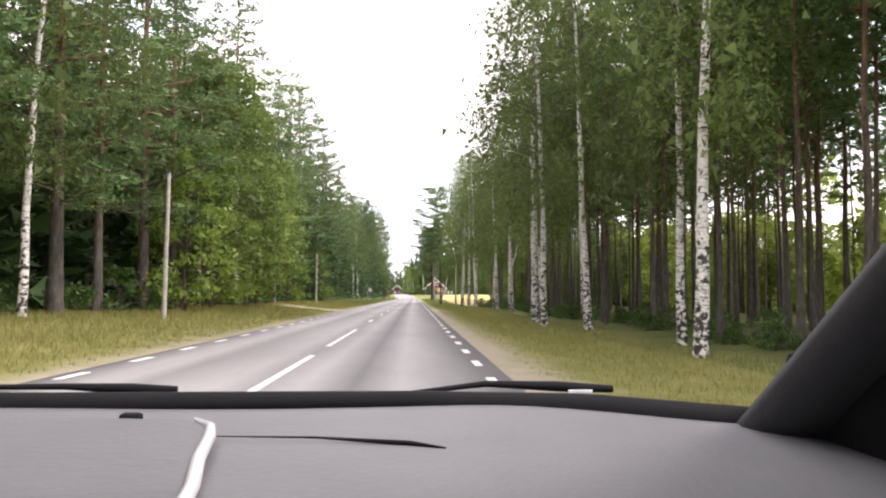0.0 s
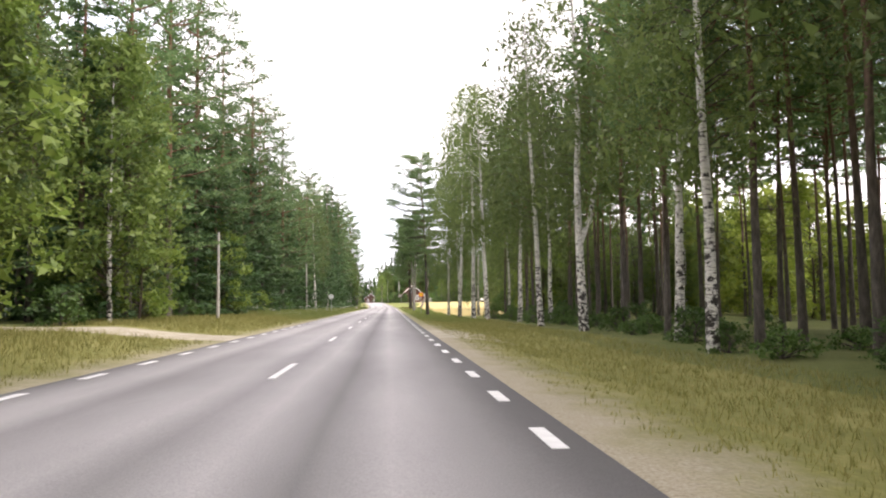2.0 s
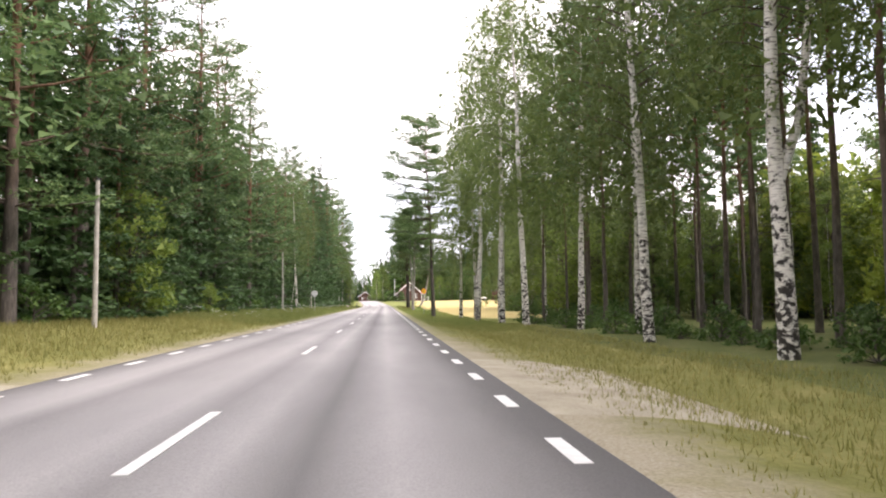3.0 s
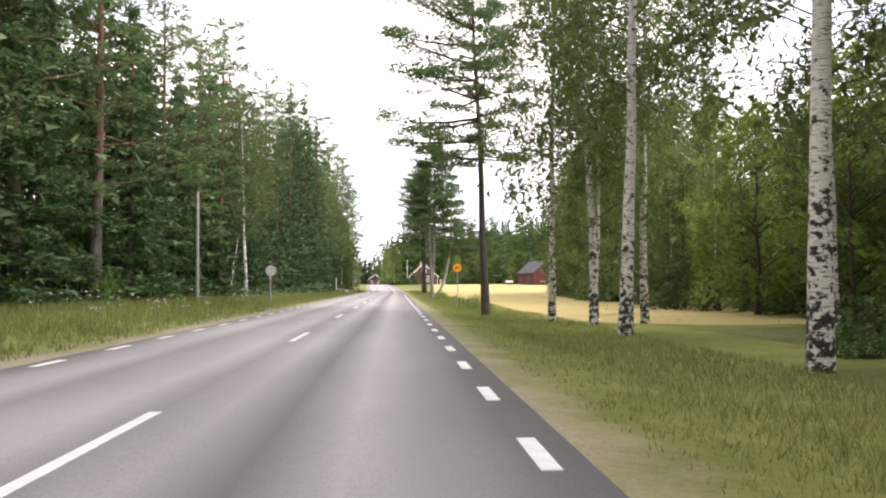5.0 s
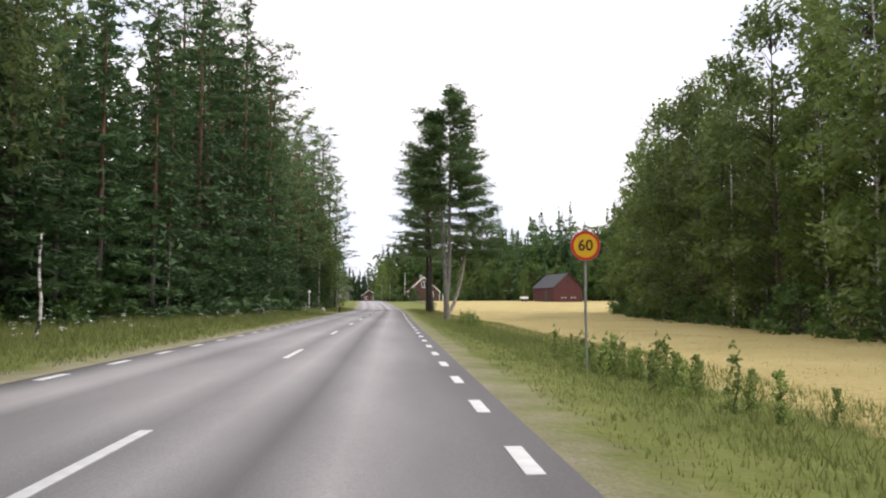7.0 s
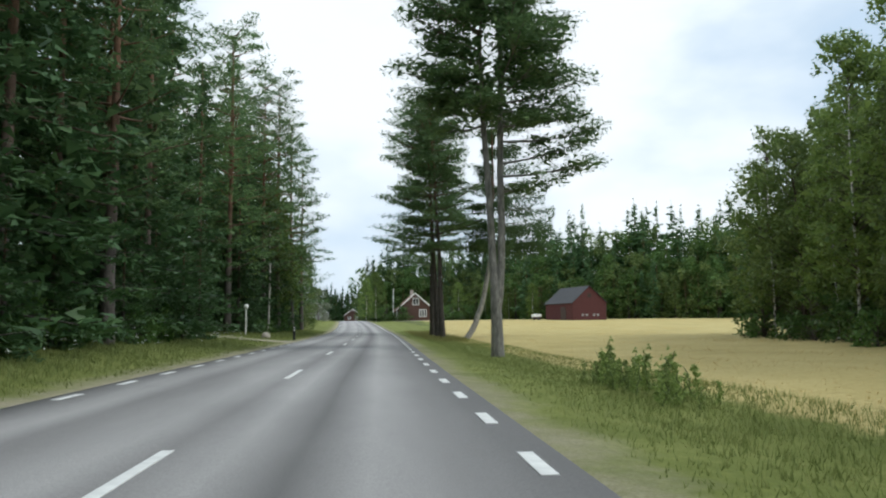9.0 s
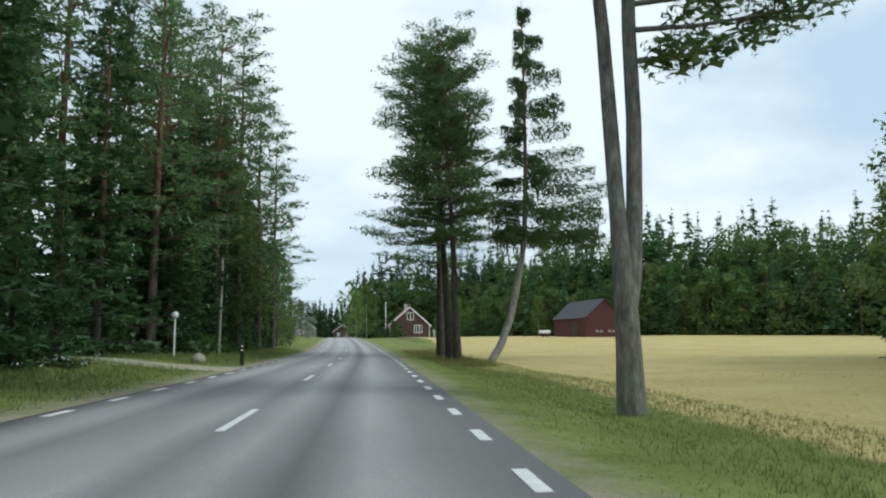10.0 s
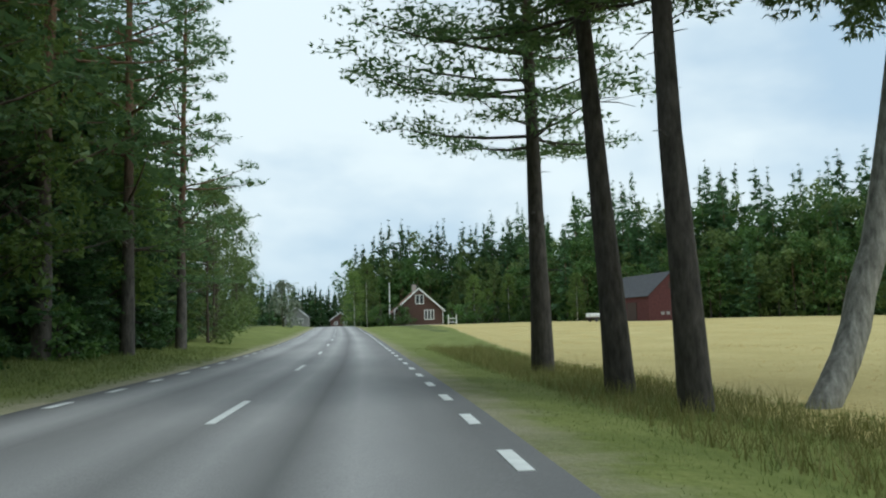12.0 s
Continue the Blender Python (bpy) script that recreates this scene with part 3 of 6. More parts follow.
def broad_np(seed, h, spread, r0, clumps, leaves, leaf, low=0.25, twigs=True, core_n=9, core_most=0.17, dark_twigs=False):
    """A young broad-leaved tree or bush: forked stem and leafy clumps with gaps between them."""
    rng = np.random.default_rng(seed)
    line = trunk_line(h * 0.9, rng, 0.5, 8)
    zz = line[:, 2] / (h * 0.9)
    wood, thin = [tube_np(line, r0 * (1 - zz) ** 0.8 + 0.01, 7)], []
    cs, ds, ks, kr = [], [], [], []
    for i in range(clumps):
        q = rng.uniform(0, 1)
        z = h * (low + (1 - low) * q)
        rr = spread * (0.25 + math.sin(math.pi * min(1, 0.25 + 0.72 * q)) * 0.8) * math.sqrt(rng.uniform(0.15, 1))
        a = rng.uniform(0, 6.28)
        c0 = np.array([math.cos(a) * rr, math.sin(a) * rr, z])
        o = at_height(line, max(0.1, min(h * 0.85, z - 0.5 * rr)))
        if twigs:
            (thin if dark_twigs else wood).append(tube_np([o, (o + c0) / 2 + np.array([0, 0, 0.1 * rr]), c0], [0.03, 0.018, 0.006], 3))
        size = spread * rng.uniform(0.16, 0.34)
        p = rng.normal(0, 1, (leaves, 3))
        p /= np.linalg.norm(p, axis=1)[:, None]
        p *= size * rng.uniform(0.5, 1.05, (leaves, 1)) * np.array([1.15, 1.15, 0.75])
        cs.append(c0 + p)
        ds.append(p + rng.normal(0, 0.4 * size, (leaves, 3)) + np.array([0, 0, -0.2 * size]))
        p = 0.42 * size * ball(rng, core_n)
        ks.append(c0 + p)
        kr.append(np.full(core_n, min(size * 1.15 / core_n ** 0.5, core_most)))
    kv, kf = cores_np(np.concatenate(ks), np.concatenate(kr), rng, 0.7)
    lv, lf = leaves_np(np.concatenate(cs), np.concatenate(ds), leaf, leaf * 0.7, rng)
    made = join_np(wood), (np.concatenate([lv, kv]), lf.tolist() + (kf + len(lv)).tolist())
    return (*made, join_np(thin)) if thin else made


class Tree:
    """Meshes of one sort of tree, planted any number of times."""

    def __init__(self, name, made, bark, leaf_material, label, category, group=""):
        self.name, self.label, self.category, self.group = name, label, category, group
        (tv, tf), (lv, lf) = made[:2]
        self.limbs = mesh_np(name + "_limbs", *made[2], TWIG_BARK, True) if len(made) > 2 else None
        self.trunk = mesh_np(name + "_trunk", tv, tf, bark, True)
        self.crown = mesh_np(name + "_crown", lv, lf, leaf_material)

    def plant(self, x, y, z, turn=0.0, scale=1.0, tall=1.0, label="", tip=0.0):
        ob = thing(self.name, pose(x, y, z, tip, 0, turn) @ Matrix.Diagonal((scale, scale, scale * tall, 1)), label or self.label, self.category, self.group)
        part_mesh("trunk", self.trunk, ob)
        part_mesh("crown", self.crown, ob)
        if self.limbs:
            part_mesh("branchwork", self.limbs, ob)["kind"] = "stuff"
        return ob


# ------------------------------------------------------------------ the line of the road and the lie of the land
ROAD_Y = [-60, -20, 10, 49, 73, 109, 121, 145, 181, 193, 205, 217, 229, 241, 253, 270, 292, 330, 370, 430, 520, 700]
ROAD_X = [-2.6, -2.3, -2.05, -1.84, -1.75, -1.5, -1.42, -1.3, -1.08, -0.95, -0.81, -0.70, -0.64, -0.68, -0.82, -1.15, -1.75, -3.2, -5.0, -7.8, -12.5, -24.0]


def mid(y):
    return np.interp(y, ROAD_Y, ROAD_X)


def smooth01(a, b, v):
    t = np.clip((np.asarray(v, float) - a) / (b - a), 0, 1)
    return t * t * (3 - 2 * t)


def rise(y):
    return 1.7 * smooth01(235, 385, y)


LAND_S = [-400, -60, -22, -12, -9, -7, -5.2, -4.2, -3.7, -3.4, 3.4, 3.7, 4.5, 5.2, 6.6, 8.2, 10.5, 16, 40, 400]
LAND_Z = [1.2, 0.9, 0.65, 0.5, 0.42, 0.18, 0.02, -0.02, -0.03, -0.12, -0.12, -0.03, -0.06, -0.12, -0.34, -0.36, -0.25, -0.2, 0.0, 0.6]


def land(x, y):
    s = np.asarray(x) - mid(y)
    lump = 0.07 * np.sin(0.31 * x + 0.8 * np.sin(0.17 * y)) * np.cos(0.23 * y + 0.4 * x) * smooth01(4.5, 9, np.abs(s))
    return np.interp(s, LAND_S, LAND_Z) + rise(y) + lump


def ground_z(x, y):
    return float(land(x, y))


def wood_line(y):
    """Line of the stems along the wood that bounds the field."""
    return np.interp(y, [90, 108, 137, 152, 169, 196, 220], [30, 20.5, 18.3, 19.3, 21.0, 25.3, 31.0])


def edge_right(y):
    """Where the ripe field begins, to the right of the road."""
    return np.interp(y, [104, 115, 119, 124, 135, 160, 190, 215, 240, 252, 330], [26, 21, 9.8, 7.5, 7.0, 7.5, 7.2, 7.5, 7.4, 8.6, 14])


sx = np.array([-3000, -900, -400, -150, -90, -60, -45, -35, -28, -22, -18, -15, -13, -11.5, -10, -9, -8, -7, -6, -5.2, -4.7, -4.2, -3.7, -3.4, 3.4, 3.7, 4.2, 4.7, 5.2, 5.9, 6.6, 7.4, 8.2, 9.2, 10.5, 12, 14, 16, 18.5, 22, 27, 33, 40, 50, 62, 78, 95, 120, 160, 400, 900, 3000])
gy = np.concatenate([[-3000, -900, -300, -120], np.arange(-60, 420, 2.0), np.arange(420, 720, 15), [900, 1500, 4000]])
GX, GY = np.meshgrid(sx, gy)
PX = GX + np.where(np.abs(GX) < 300, mid(GY), 0)
PZ = land(PX, GY)
gv = np.column_stack([PX.ravel(), GY.ravel(), PZ.ravel()])
ny, nx = GX.shape
ii, jj = np.meshgrid(np.arange(ny - 1), np.arange(nx - 1), indexing="ij")
gf = np.stack([ii * nx + jj, ii * nx + jj + 1, (ii + 1) * nx + jj + 1, (ii + 1) * nx + jj], -1).reshape(-1, 4)
gd = GX.ravel()
field_in = np.clip(np.minimum(gv[:, 0] - edge_right(gv[:, 1]), np.minimum(160 - gv[:, 0], 385 - gv[:, 1])), -4, 4)
field_in = np.where(gv[:, 1] < 106, -4.0, field_in)
field_in = np.where(gv[:, 1] < 221, np.clip(np.minimum(field_in, wood_line(gv[:, 1]) + 2.0 - gv[:, 0]), -4, 4), field_in)
guv = np.column_stack([np.where(gd > 0, gd + 0.7 * smooth01(72, 84, GY.ravel()), -gd + 0.35), field_in])
ground_me = mesh_np("ground", gv, gf, [VERGE, FLOOR, FIELD, GRAVEL], True, guv)
fc = gv[gf].mean(1)
fs = fc[:, 0] - mid(fc[:, 1])
slot = np.where((fs < -11.5) | ((fs > np.where(fc[:, 1] < 104, 9.8, 11.5)) & (fs < 36)), 1, 0)
slot = np.where(field_in[gf].max(1) > -0.8, 0, slot)
slot = np.where(field_in[gf].min(1) > 1.2, 2, slot)
slot = np.where((fs < -3.4) & (fs > -32) & (np.abs(fc[:, 1] - 63.5 + 0.12 * (fs + 4)) < 2.1), 3, slot)
slot = np.where((fs > 3.4) & (fs < 6.3) & (np.abs(fc[:, 1] - 66) < 4.2), 3, slot)
slot = np.where((fs < -3.4) & (fs > -26) & (np.abs(fc[:, 1] - 214.5 + 0.05 * (fs + 4)) < 2.0), 3, slot)
ground_me.polygons.foreach_set("material_index", slot.astype(np.int32))
tagged(new("ground", ground_me), "grassy road verges, forest floor and a ripe tan field", "ground", kind="structure")

# the carriageway, slightly crowned
ry = np.arange(-60, 700, 2.0)
rs = np.linspace(-3.62, 3.62, 9)
RS, RY = np.meshgrid(rs, ry)
rz = 0.02 - 0.012 * np.abs(RS) + rise(RY) + 0.01
top = np.column_stack([(RS + mid(RY)).ravel(), RY.ravel(), rz.ravel()])
n9 = len(rs)
ii, jj = np.meshgrid(np.arange(len(ry) - 1), np.arange(n9 - 1), indexing="ij")
rf = np.stack([ii * n9 + jj, ii * n9 + jj + 1, (ii + 1) * n9 + jj + 1, (ii + 1) * n9 + jj], -1).reshape(-1, 4)
low = top.copy()
low[:, 2] -= 0.16
k0 = len(top)
sides = []
for i in range(len(ry) - 1):
    a, b = i * n9, (i + 1) * n9
    sides.append([a, b, b + k0, a + k0])
    a, b = i * n9 + n9 - 1, (i + 1) * n9 + n9 - 1
    sides.append([b, a, a + k0, b + k0])
ruv = np.column_stack([(RS.ravel() + 3.62) / 7.24, RY.ravel() / 7.24])
road_me = mesh_np("road", np.concatenate([top, low]), np.concatenate([rf, np.array(sides)]), ASPHALT, True, np.concatenate([ruv, ruv]))
road = tagged(new("road", road_me), "straight grey asphalt country road with pale worn wheel tracks", "road", kind="structure")


def road_z(s, y):
    return float(0.03 - 0.012 * abs(s) + rise(y))


def paint_mesh(name, length, width):
    bm = bmesh.new()
    box(bm, -width / 2, width / 2, -length / 2, length / 2, -0.004, 0.006, 0.002)
    me = bpy.data.meshes.new(name)
    bm.to_mesh(me)
    bm.free()
    me.materials.append(PAINT)
    return me


edge_me, centre_me, long_me = paint_mesh("edge_dash", 1.05, 0.15), paint_mesh("centre_dash", 3.0, 0.12), paint_mesh("long_dash", 9.0, 0.12)


def paint_at(name, me, s, y):
    ob = new(name, me)
    ob.parent = road
    slope = math.degrees(math.atan2(rise(y + 1) - rise(y - 1), 2))
    turn = -math.degrees(math.atan2(float(mid(y + 1) - mid(y - 1)), 2))
    ob.matrix_world = pose(float(mid(y)) + s, y, road_z(s, y) + 0.002, slope, 0.0, turn)


for k in range(-4, 105):
    paint_at("edge_line_dash", edge_me, 3.3, 11.32 + 3.04 * k)
    paint_at("edge_line_dash", edge_me, -3.3, 12.2 + 3.04 * k)
for y in (-1.5, 11.2, 23.0):
    paint_at("centre_line_dash", long_me, 0.0, y)
for k in range(-6, 22):
    paint_at("centre_line_dash", centre_me, 0.0, 108.75 + 12 * k)


# ------------------------------------------------------------------ sorts of tree
rnd = random.Random(7)
BIRCHES = [Tree("birch_tree", birch_np(11 + i, h, c0, sp * 1.2, r, 60, 520, 0.085, (lx, ly), fk), BIRCH_BARK, BIRCH_LEAF,
                "roadside birch with a black-marked white trunk and hanging leaves", "tree", "birches along the road")
           for i, (h, c0, sp, r, lx, ly, fk) in enumerate([
               (21.0, 6.2, 3.7, 0.17, 0.5, 0.2, None), (20.0, 5.6, 3.5, 0.15, -0.5, 0.3, None), (22.0, 7.0, 3.8, 0.19, 0.3, -0.5, None),
               (20.0, 6.5, 3.5, 0.20, -0.3, 0.2, (4.1, 1.5, 0.1, 9.5)), (19.0, 6.0, 2.8, 0.15, -0.3, 0.0, (0.5, 0.45, 0.1, 16.5))])]
EDGE_PINES = [Tree("pine_tree", pine_np(31 + i, h, c0, sp, r, 60, 64, 0.27, 6, core_n=14, core_size=1.2, fill=450), PINE_BARK, PINE_LEAF,
                   "tall Scots pine with layered dark green needle pads", "tree", "pines of the roadside forest")
              for i, (h, c0, sp, r) in enumerate([(22.5, 3.2, 4.2, 0.22), (21.0, 4.2, 3.9, 0.2), (23.5, 2.2, 4.4, 0.24)])]
EDGE_SPRUCES = [Tree("spruce_tree", spruce_np(41 + i, h, sp, 0.17, 88, 26, 0.28, 0.4, core_n=12, core_size=1.1, fill=550), PINE_BARK, SPRUCE_LEAF,
                     "dark conical spruce with drooping boughs", "tree", "spruces of the roadside forest")
                for i, (h, sp) in enumerate([(22.5, 3.7), (19.5, 3.4), (14.5, 3.0)])]
DEEP_PINES = [Tree("pine_tree", pine_np(51 + i, h, c0, 3.1, 0.17, 38, 14, 0.55, 3, blades=2, core_n=4, core_size=1.5, fill=130, grain=2.3), PINE_BARK, PINE_LEAF,
                   "forest pine with a bare reddish trunk and a dark crown", "tree", "pines inside the forest")
              for i, (h, c0) in enumerate([(22.0, 6.0), (20.5, 4.5)])]
DEEP_SPRUCES = [Tree("spruce_tree", spruce_np(56 + i, h, 3.3, 0.17, 56, 10, 0.55, 0.6, blades=2, core_n=3, core_most=1.0, core_size=1.5, fill=200, grain=2.4), PINE_BARK, SPRUCE_LEAF,
                     "shaded spruce standing deeper in the forest", "tree", "spruces inside the forest")
                for i, h in enumerate((20.0, 16.0))]
STAND_PINES = [Tree("plantation_pine", pine_np(61 + i, h, c0, 2.8, r, 40, 22, 0.4, 10, 0.45, 0.2, blades=2, core_n=8, core_size=1.4, fill=290, grain=1.4), PINE_BARK, PINE_LEAF,
                    "slender planted pine, bare trunk with dead twigs and high crown", "tree", "planted pines beside the road")
               for i, (h, c0, r) in enumerate([(20.0, 8.6, 0.105), (21.0, 9.4, 0.12), (19.0, 8.0, 0.09)])]
YOUNG = [Tree("young_broadleaf_tree", broad_np(71 + i, h, sp, 0.09, 70, 46, 0.115, 0.08, core_n=26), TWIG_BARK, YOUNG_LEAF,
              "young bright green broad-leaved tree at the forest edge", "tree", "young broad-leaved trees")
         for i, (h, sp) in enumerate([(11.0, 2.9), (9.0, 2.6), (7.0, 2.4)])]
WOOD_TREES = [Tree("woodland_tree", broad_np(81 + i, h, sp, 0.14, 100, 24, 0.18, 0.03, core_n=30), TWIG_BARK, BIRCH_LEAF,
                   "leafy green woodland tree at the edge of the field", "tree", "woodland trees by the field")
              for i, (h, sp) in enumerate([(14.5, 3.3), (12.5, 3.0), (16.0, 3.4)])]
SLENDER = [Tree("slender_birch", broad_np(141 + i, h, sp, 0.075, 110, 26, 0.17, 0.16, core_n=24, dark_twigs=True), BIRCH_BARK, LIGHT_LEAF,
                "slender young birch with a thin white stem at the wood's edge", "tree", "slender birches at the edge of the wood")
           for i, (h, sp) in enumerate([(15.5, 2.1), (13.5, 1.9), (17.0, 2.3)])]
LEAFY = [Tree("leafy_birch", broad_np(151 + i, h, sp, 0.13, 170, 44, 0.135, 0.12, core_n=26, dark_twigs=True), BIRCH_BARK, LIGHT_LEAF,
              "broad light green birch in front of the dark forest", "tree", "leafy birches of the roadside forest")
         for i, (h, sp) in enumerate([(17.0, 3.4), (14.0, 3.0)])]
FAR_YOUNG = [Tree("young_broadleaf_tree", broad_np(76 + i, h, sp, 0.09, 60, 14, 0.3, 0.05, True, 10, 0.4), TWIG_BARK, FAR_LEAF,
                  "young green tree behind the planted pines, sunlight put into its leaf colour", "tree", "young trees behind the planted pines")
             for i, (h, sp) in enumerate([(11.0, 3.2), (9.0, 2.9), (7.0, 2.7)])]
SILVER = Tree("silver_willow", broad_np(99, 7.5, 2.6, 0.1, 60, 22, 0.3, 0.03, True, 10, 0.3), TWIG_BARK, SILVER_LEAF, "pale silvery-leaved willow beside the road", "tree")
BUSHES = [Tree("bush", broad_np(91 + i, h, sp, 0.04, 26, 18, 0.15, 0.02, core_n=12), PINE_BARK, BUSH_LEAF,
               "low leafy green bush at the forest edge", "bush", "bushes along the forest edge")
          for i, (h, sp) in enumerate([(1.6, 1.3), (2.4, 1.5), (1.0, 1.1)])]

# ------------------------------------------------------------------ trees on the side of the field and the planted pines
for x, y, kind, turn, sc in (
        (7.4, 18.9, 0, 20, 0.95), (8.8, 24.0, 1, 100, 0.9), (8.1, 33.9, 2, 200, 0.85), (6.95, 38.7, 1, 60, 1.05), (7.35, 43.8, 0, 250, 1.05),
        (11.2, 47.9, 2, 140, 0.95), (9.1, 55.4, 1, 310, 1.0), (10.4, 61.0, 0, 15, 0.9), (9.65, 71.0, 3, 0, 1.02), (9.2, 79.0, 0, 170, 0.95),
        (11.5, 86.5, 1, 80, 0.9), (8.5, 97.2, 2, 220, 0.95), (10.2, 91.5, 0, 40, 0.9), (8.1, 103.6, 2, 300, 1.0), (7.8, 113.6, 2, 30, 0.98),
        (10.6, 120.0, 1, 130, 0.95), (8.4, 119.4, 4, 0, 1.0), (7.4, 122.4, 0, 280, 0.85), (12.6, 110.5, 1, 10, 0.9)):
    BIRCHES[kind].plant(x, y, ground_z(x, y) - 0.05, turn, sc)

lone = Tree("lone_pine", pine_np(101, 20.0, 7.3, 3.7, 0.175, 74, 300, 0.2, 6, 0.6, -0.08, (-0.75, 0.0), core_n=30, core_size=1.2, fill=160, fill_from=0.3, lop=0.32), BROWN_BARK, PINE_LEAF,
            "tall lone roadside pine with flat open needle layers", "tree")
lone.plant(5.25, 127.7, ground_z(5.25, 127.7) - 0.05)


def twin_pine():
    """A grey pine trunk that parts low down into two upright stems."""
    rng = np.random.default_rng(5)
    left = np.array([[0, 0, 0], [-0.02, 0, 1.2], [-0.05, 0, 2.3], [-0.13, 0.02, 3.6], [-0.2, 0.05, 5.3], [-0.28, 0.05, 7.0], [-0.42, 0.1, 9.0], [-0.52, 0.1, 12.0], [-0.4, 0.1, 15.8]])
    right = np.array([[0.02, 0.0, 1.9], [0.09, 0.0, 2.4], [0.19, 0.03, 3.6], [0.23, 0, 5.3], [0.2, 0, 7.0], [0.24, 0, 9.0], [0.3, 0, 12.5], [0.3, 0, 15.0], [0.1, 0, 18.6]])
    wood = [tube_np(left, [0.27, 0.225, 0.2, 0.15, 0.14, 0.125, 0.11, 0.08, 0.02], 12), tube_np(right, [0.16, 0.17, 0.15, 0.14, 0.13, 0.12, 0.09, 0.06, 0.02], 12)]
    cs, ds, ks = [], [], []
    ga = 0.0
    arms = [(0.05, 6.4, 2.0), (-0.12, 7.0, 3.6), (0.1, 7.5, 3.5), (0.0, 8.4, 3.6), (-0.35, 9.2, 2.9), (0.3, 9.6, 3.1), (2.95, 9.9, 3.0), (3.3, 10.6, 3.3), (2.7, 11.3, 3.2), (0.1, 10.9, 2.8)]
    for i in range(84):
        q = (i - 10 + rng.uniform(0, 1)) / 74
        z = 8.9 + 9.2 * max(q, 0.0)
        ga += 2.4 + rng.normal(0, 0.4)
        L = 3.5 * (0.2 + 0.8 * (1 - max(q, 0.0)) ** 0.6) * rng.uniform(0.6, 1.1)
        ang = ga
        if i < len(arms):
            ang, z, L = arms[i]
            q = 0.1
        line = left if math.cos(ang) < 0 else right
        o = at_height(line, min(z, line[-1, 2] - 0.1))
        dv = np.array([math.cos(ang), math.sin(ang), 0.06 + 0.5 * q + rng.normal(0, 0.06)])
        kk = np.linspace(0, 1, 4)[:, None]
        wood.append(tube_np(o + dv * L * kk + np.array([0, 0, 0.14 * L]) * (kk - 0.5) * kk, [0.06, 0.045, 0.03, 0.01], 5))
        m = int(560 * L / 3.9)
        pads = 9
        pt = np.concatenate([[1.0], rng.uniform(0.3 if i < len(arms) else 0.22, 1.0, pads - 1)])
        side = np.array([-dv[1], dv[0], 0.0])
        pc = o + dv * L * pt[:, None] + np.array([0, 0, 0.14 * L]) * ((pt - 0.5) * pt)[:, None] + side * (np.concatenate([[0.0], rng.normal(0, 0.16, pads - 1)]) * L)[:, None]
        for pp in pc[1:]:
            st = o + dv * L * 0.55
            wood.append(tube_np([st, (st + pp) / 2, pp], [0.016, 0.012, 0.005], 3))
        ks.append(np.repeat(pc, 20, 0) + 0.32 * ball(rng, 20 * pads) * np.array([1, 1, 0.4]))
        off = ball(rng, m) * np.array([0.4, 0.4, 0.15])
        cs.append(pc[rng.integers(0, pads, m)] + off)
        ds.append(off * 1.4 + dv * np.array([0.5, 0.5, 0.2]) + np.array([0, 0, 0.35]) + rng.normal(0, 0.4, (m, 3)))
    kc = np.concatenate(ks)
    return join_np(wood), join_np([needles_np(np.concatenate(cs), np.concatenate(ds), 0.17, 0.032, rng), cores_np(kc, np.full(len(kc), 0.155), rng), fill_np((left + right) / 2, 9.6, 17.0, (1.7, 0.9), 600, rng)])


Tree("twin_pine", twin_pine(), GREY_BARK, PINE_LEAF, "old pine with two grey stems grown from one foot", "tree").plant(6.25, 196.1, ground_z(6.25, 196.1) - 0.02, 0, 1.16)

BIG_PINES = [Tree("roadside_pine", pine_np(111 + i, h, c0, sp, r, 95, 200, 0.23, 8, 0.62, 0.0, ln, core_n=22, core_size=1.1, fill=500, fill_from=0.5, lop=lp), BROWN_BARK, PINE_LEAF,
                  "big roadside pine with a thick grey-brown trunk", "tree", "three pines at the field edge")
             for i, (h, c0, sp, r, ln, lp) in enumerate([(23.5, 6.9, 5.2, 0.28, (-0.2, 0.2), 0.16), (22.5, 7.9, 4.7, 0.25, (-0.9, 0.1), 0.1), (22.0, 7.4, 4.2, 0.225, (-1.0, 0), -0.15)])]
for tree, x, y, turn in ((BIG_PINES[0], 6.9, 241.0, 0), (BIG_PINES[1], 6.8, 233.4, 0), (BIG_PINES[2], 6.88, 229.8, 0)):
    tree.plant(x, y, ground_z(x, y) - 0.05, turn)

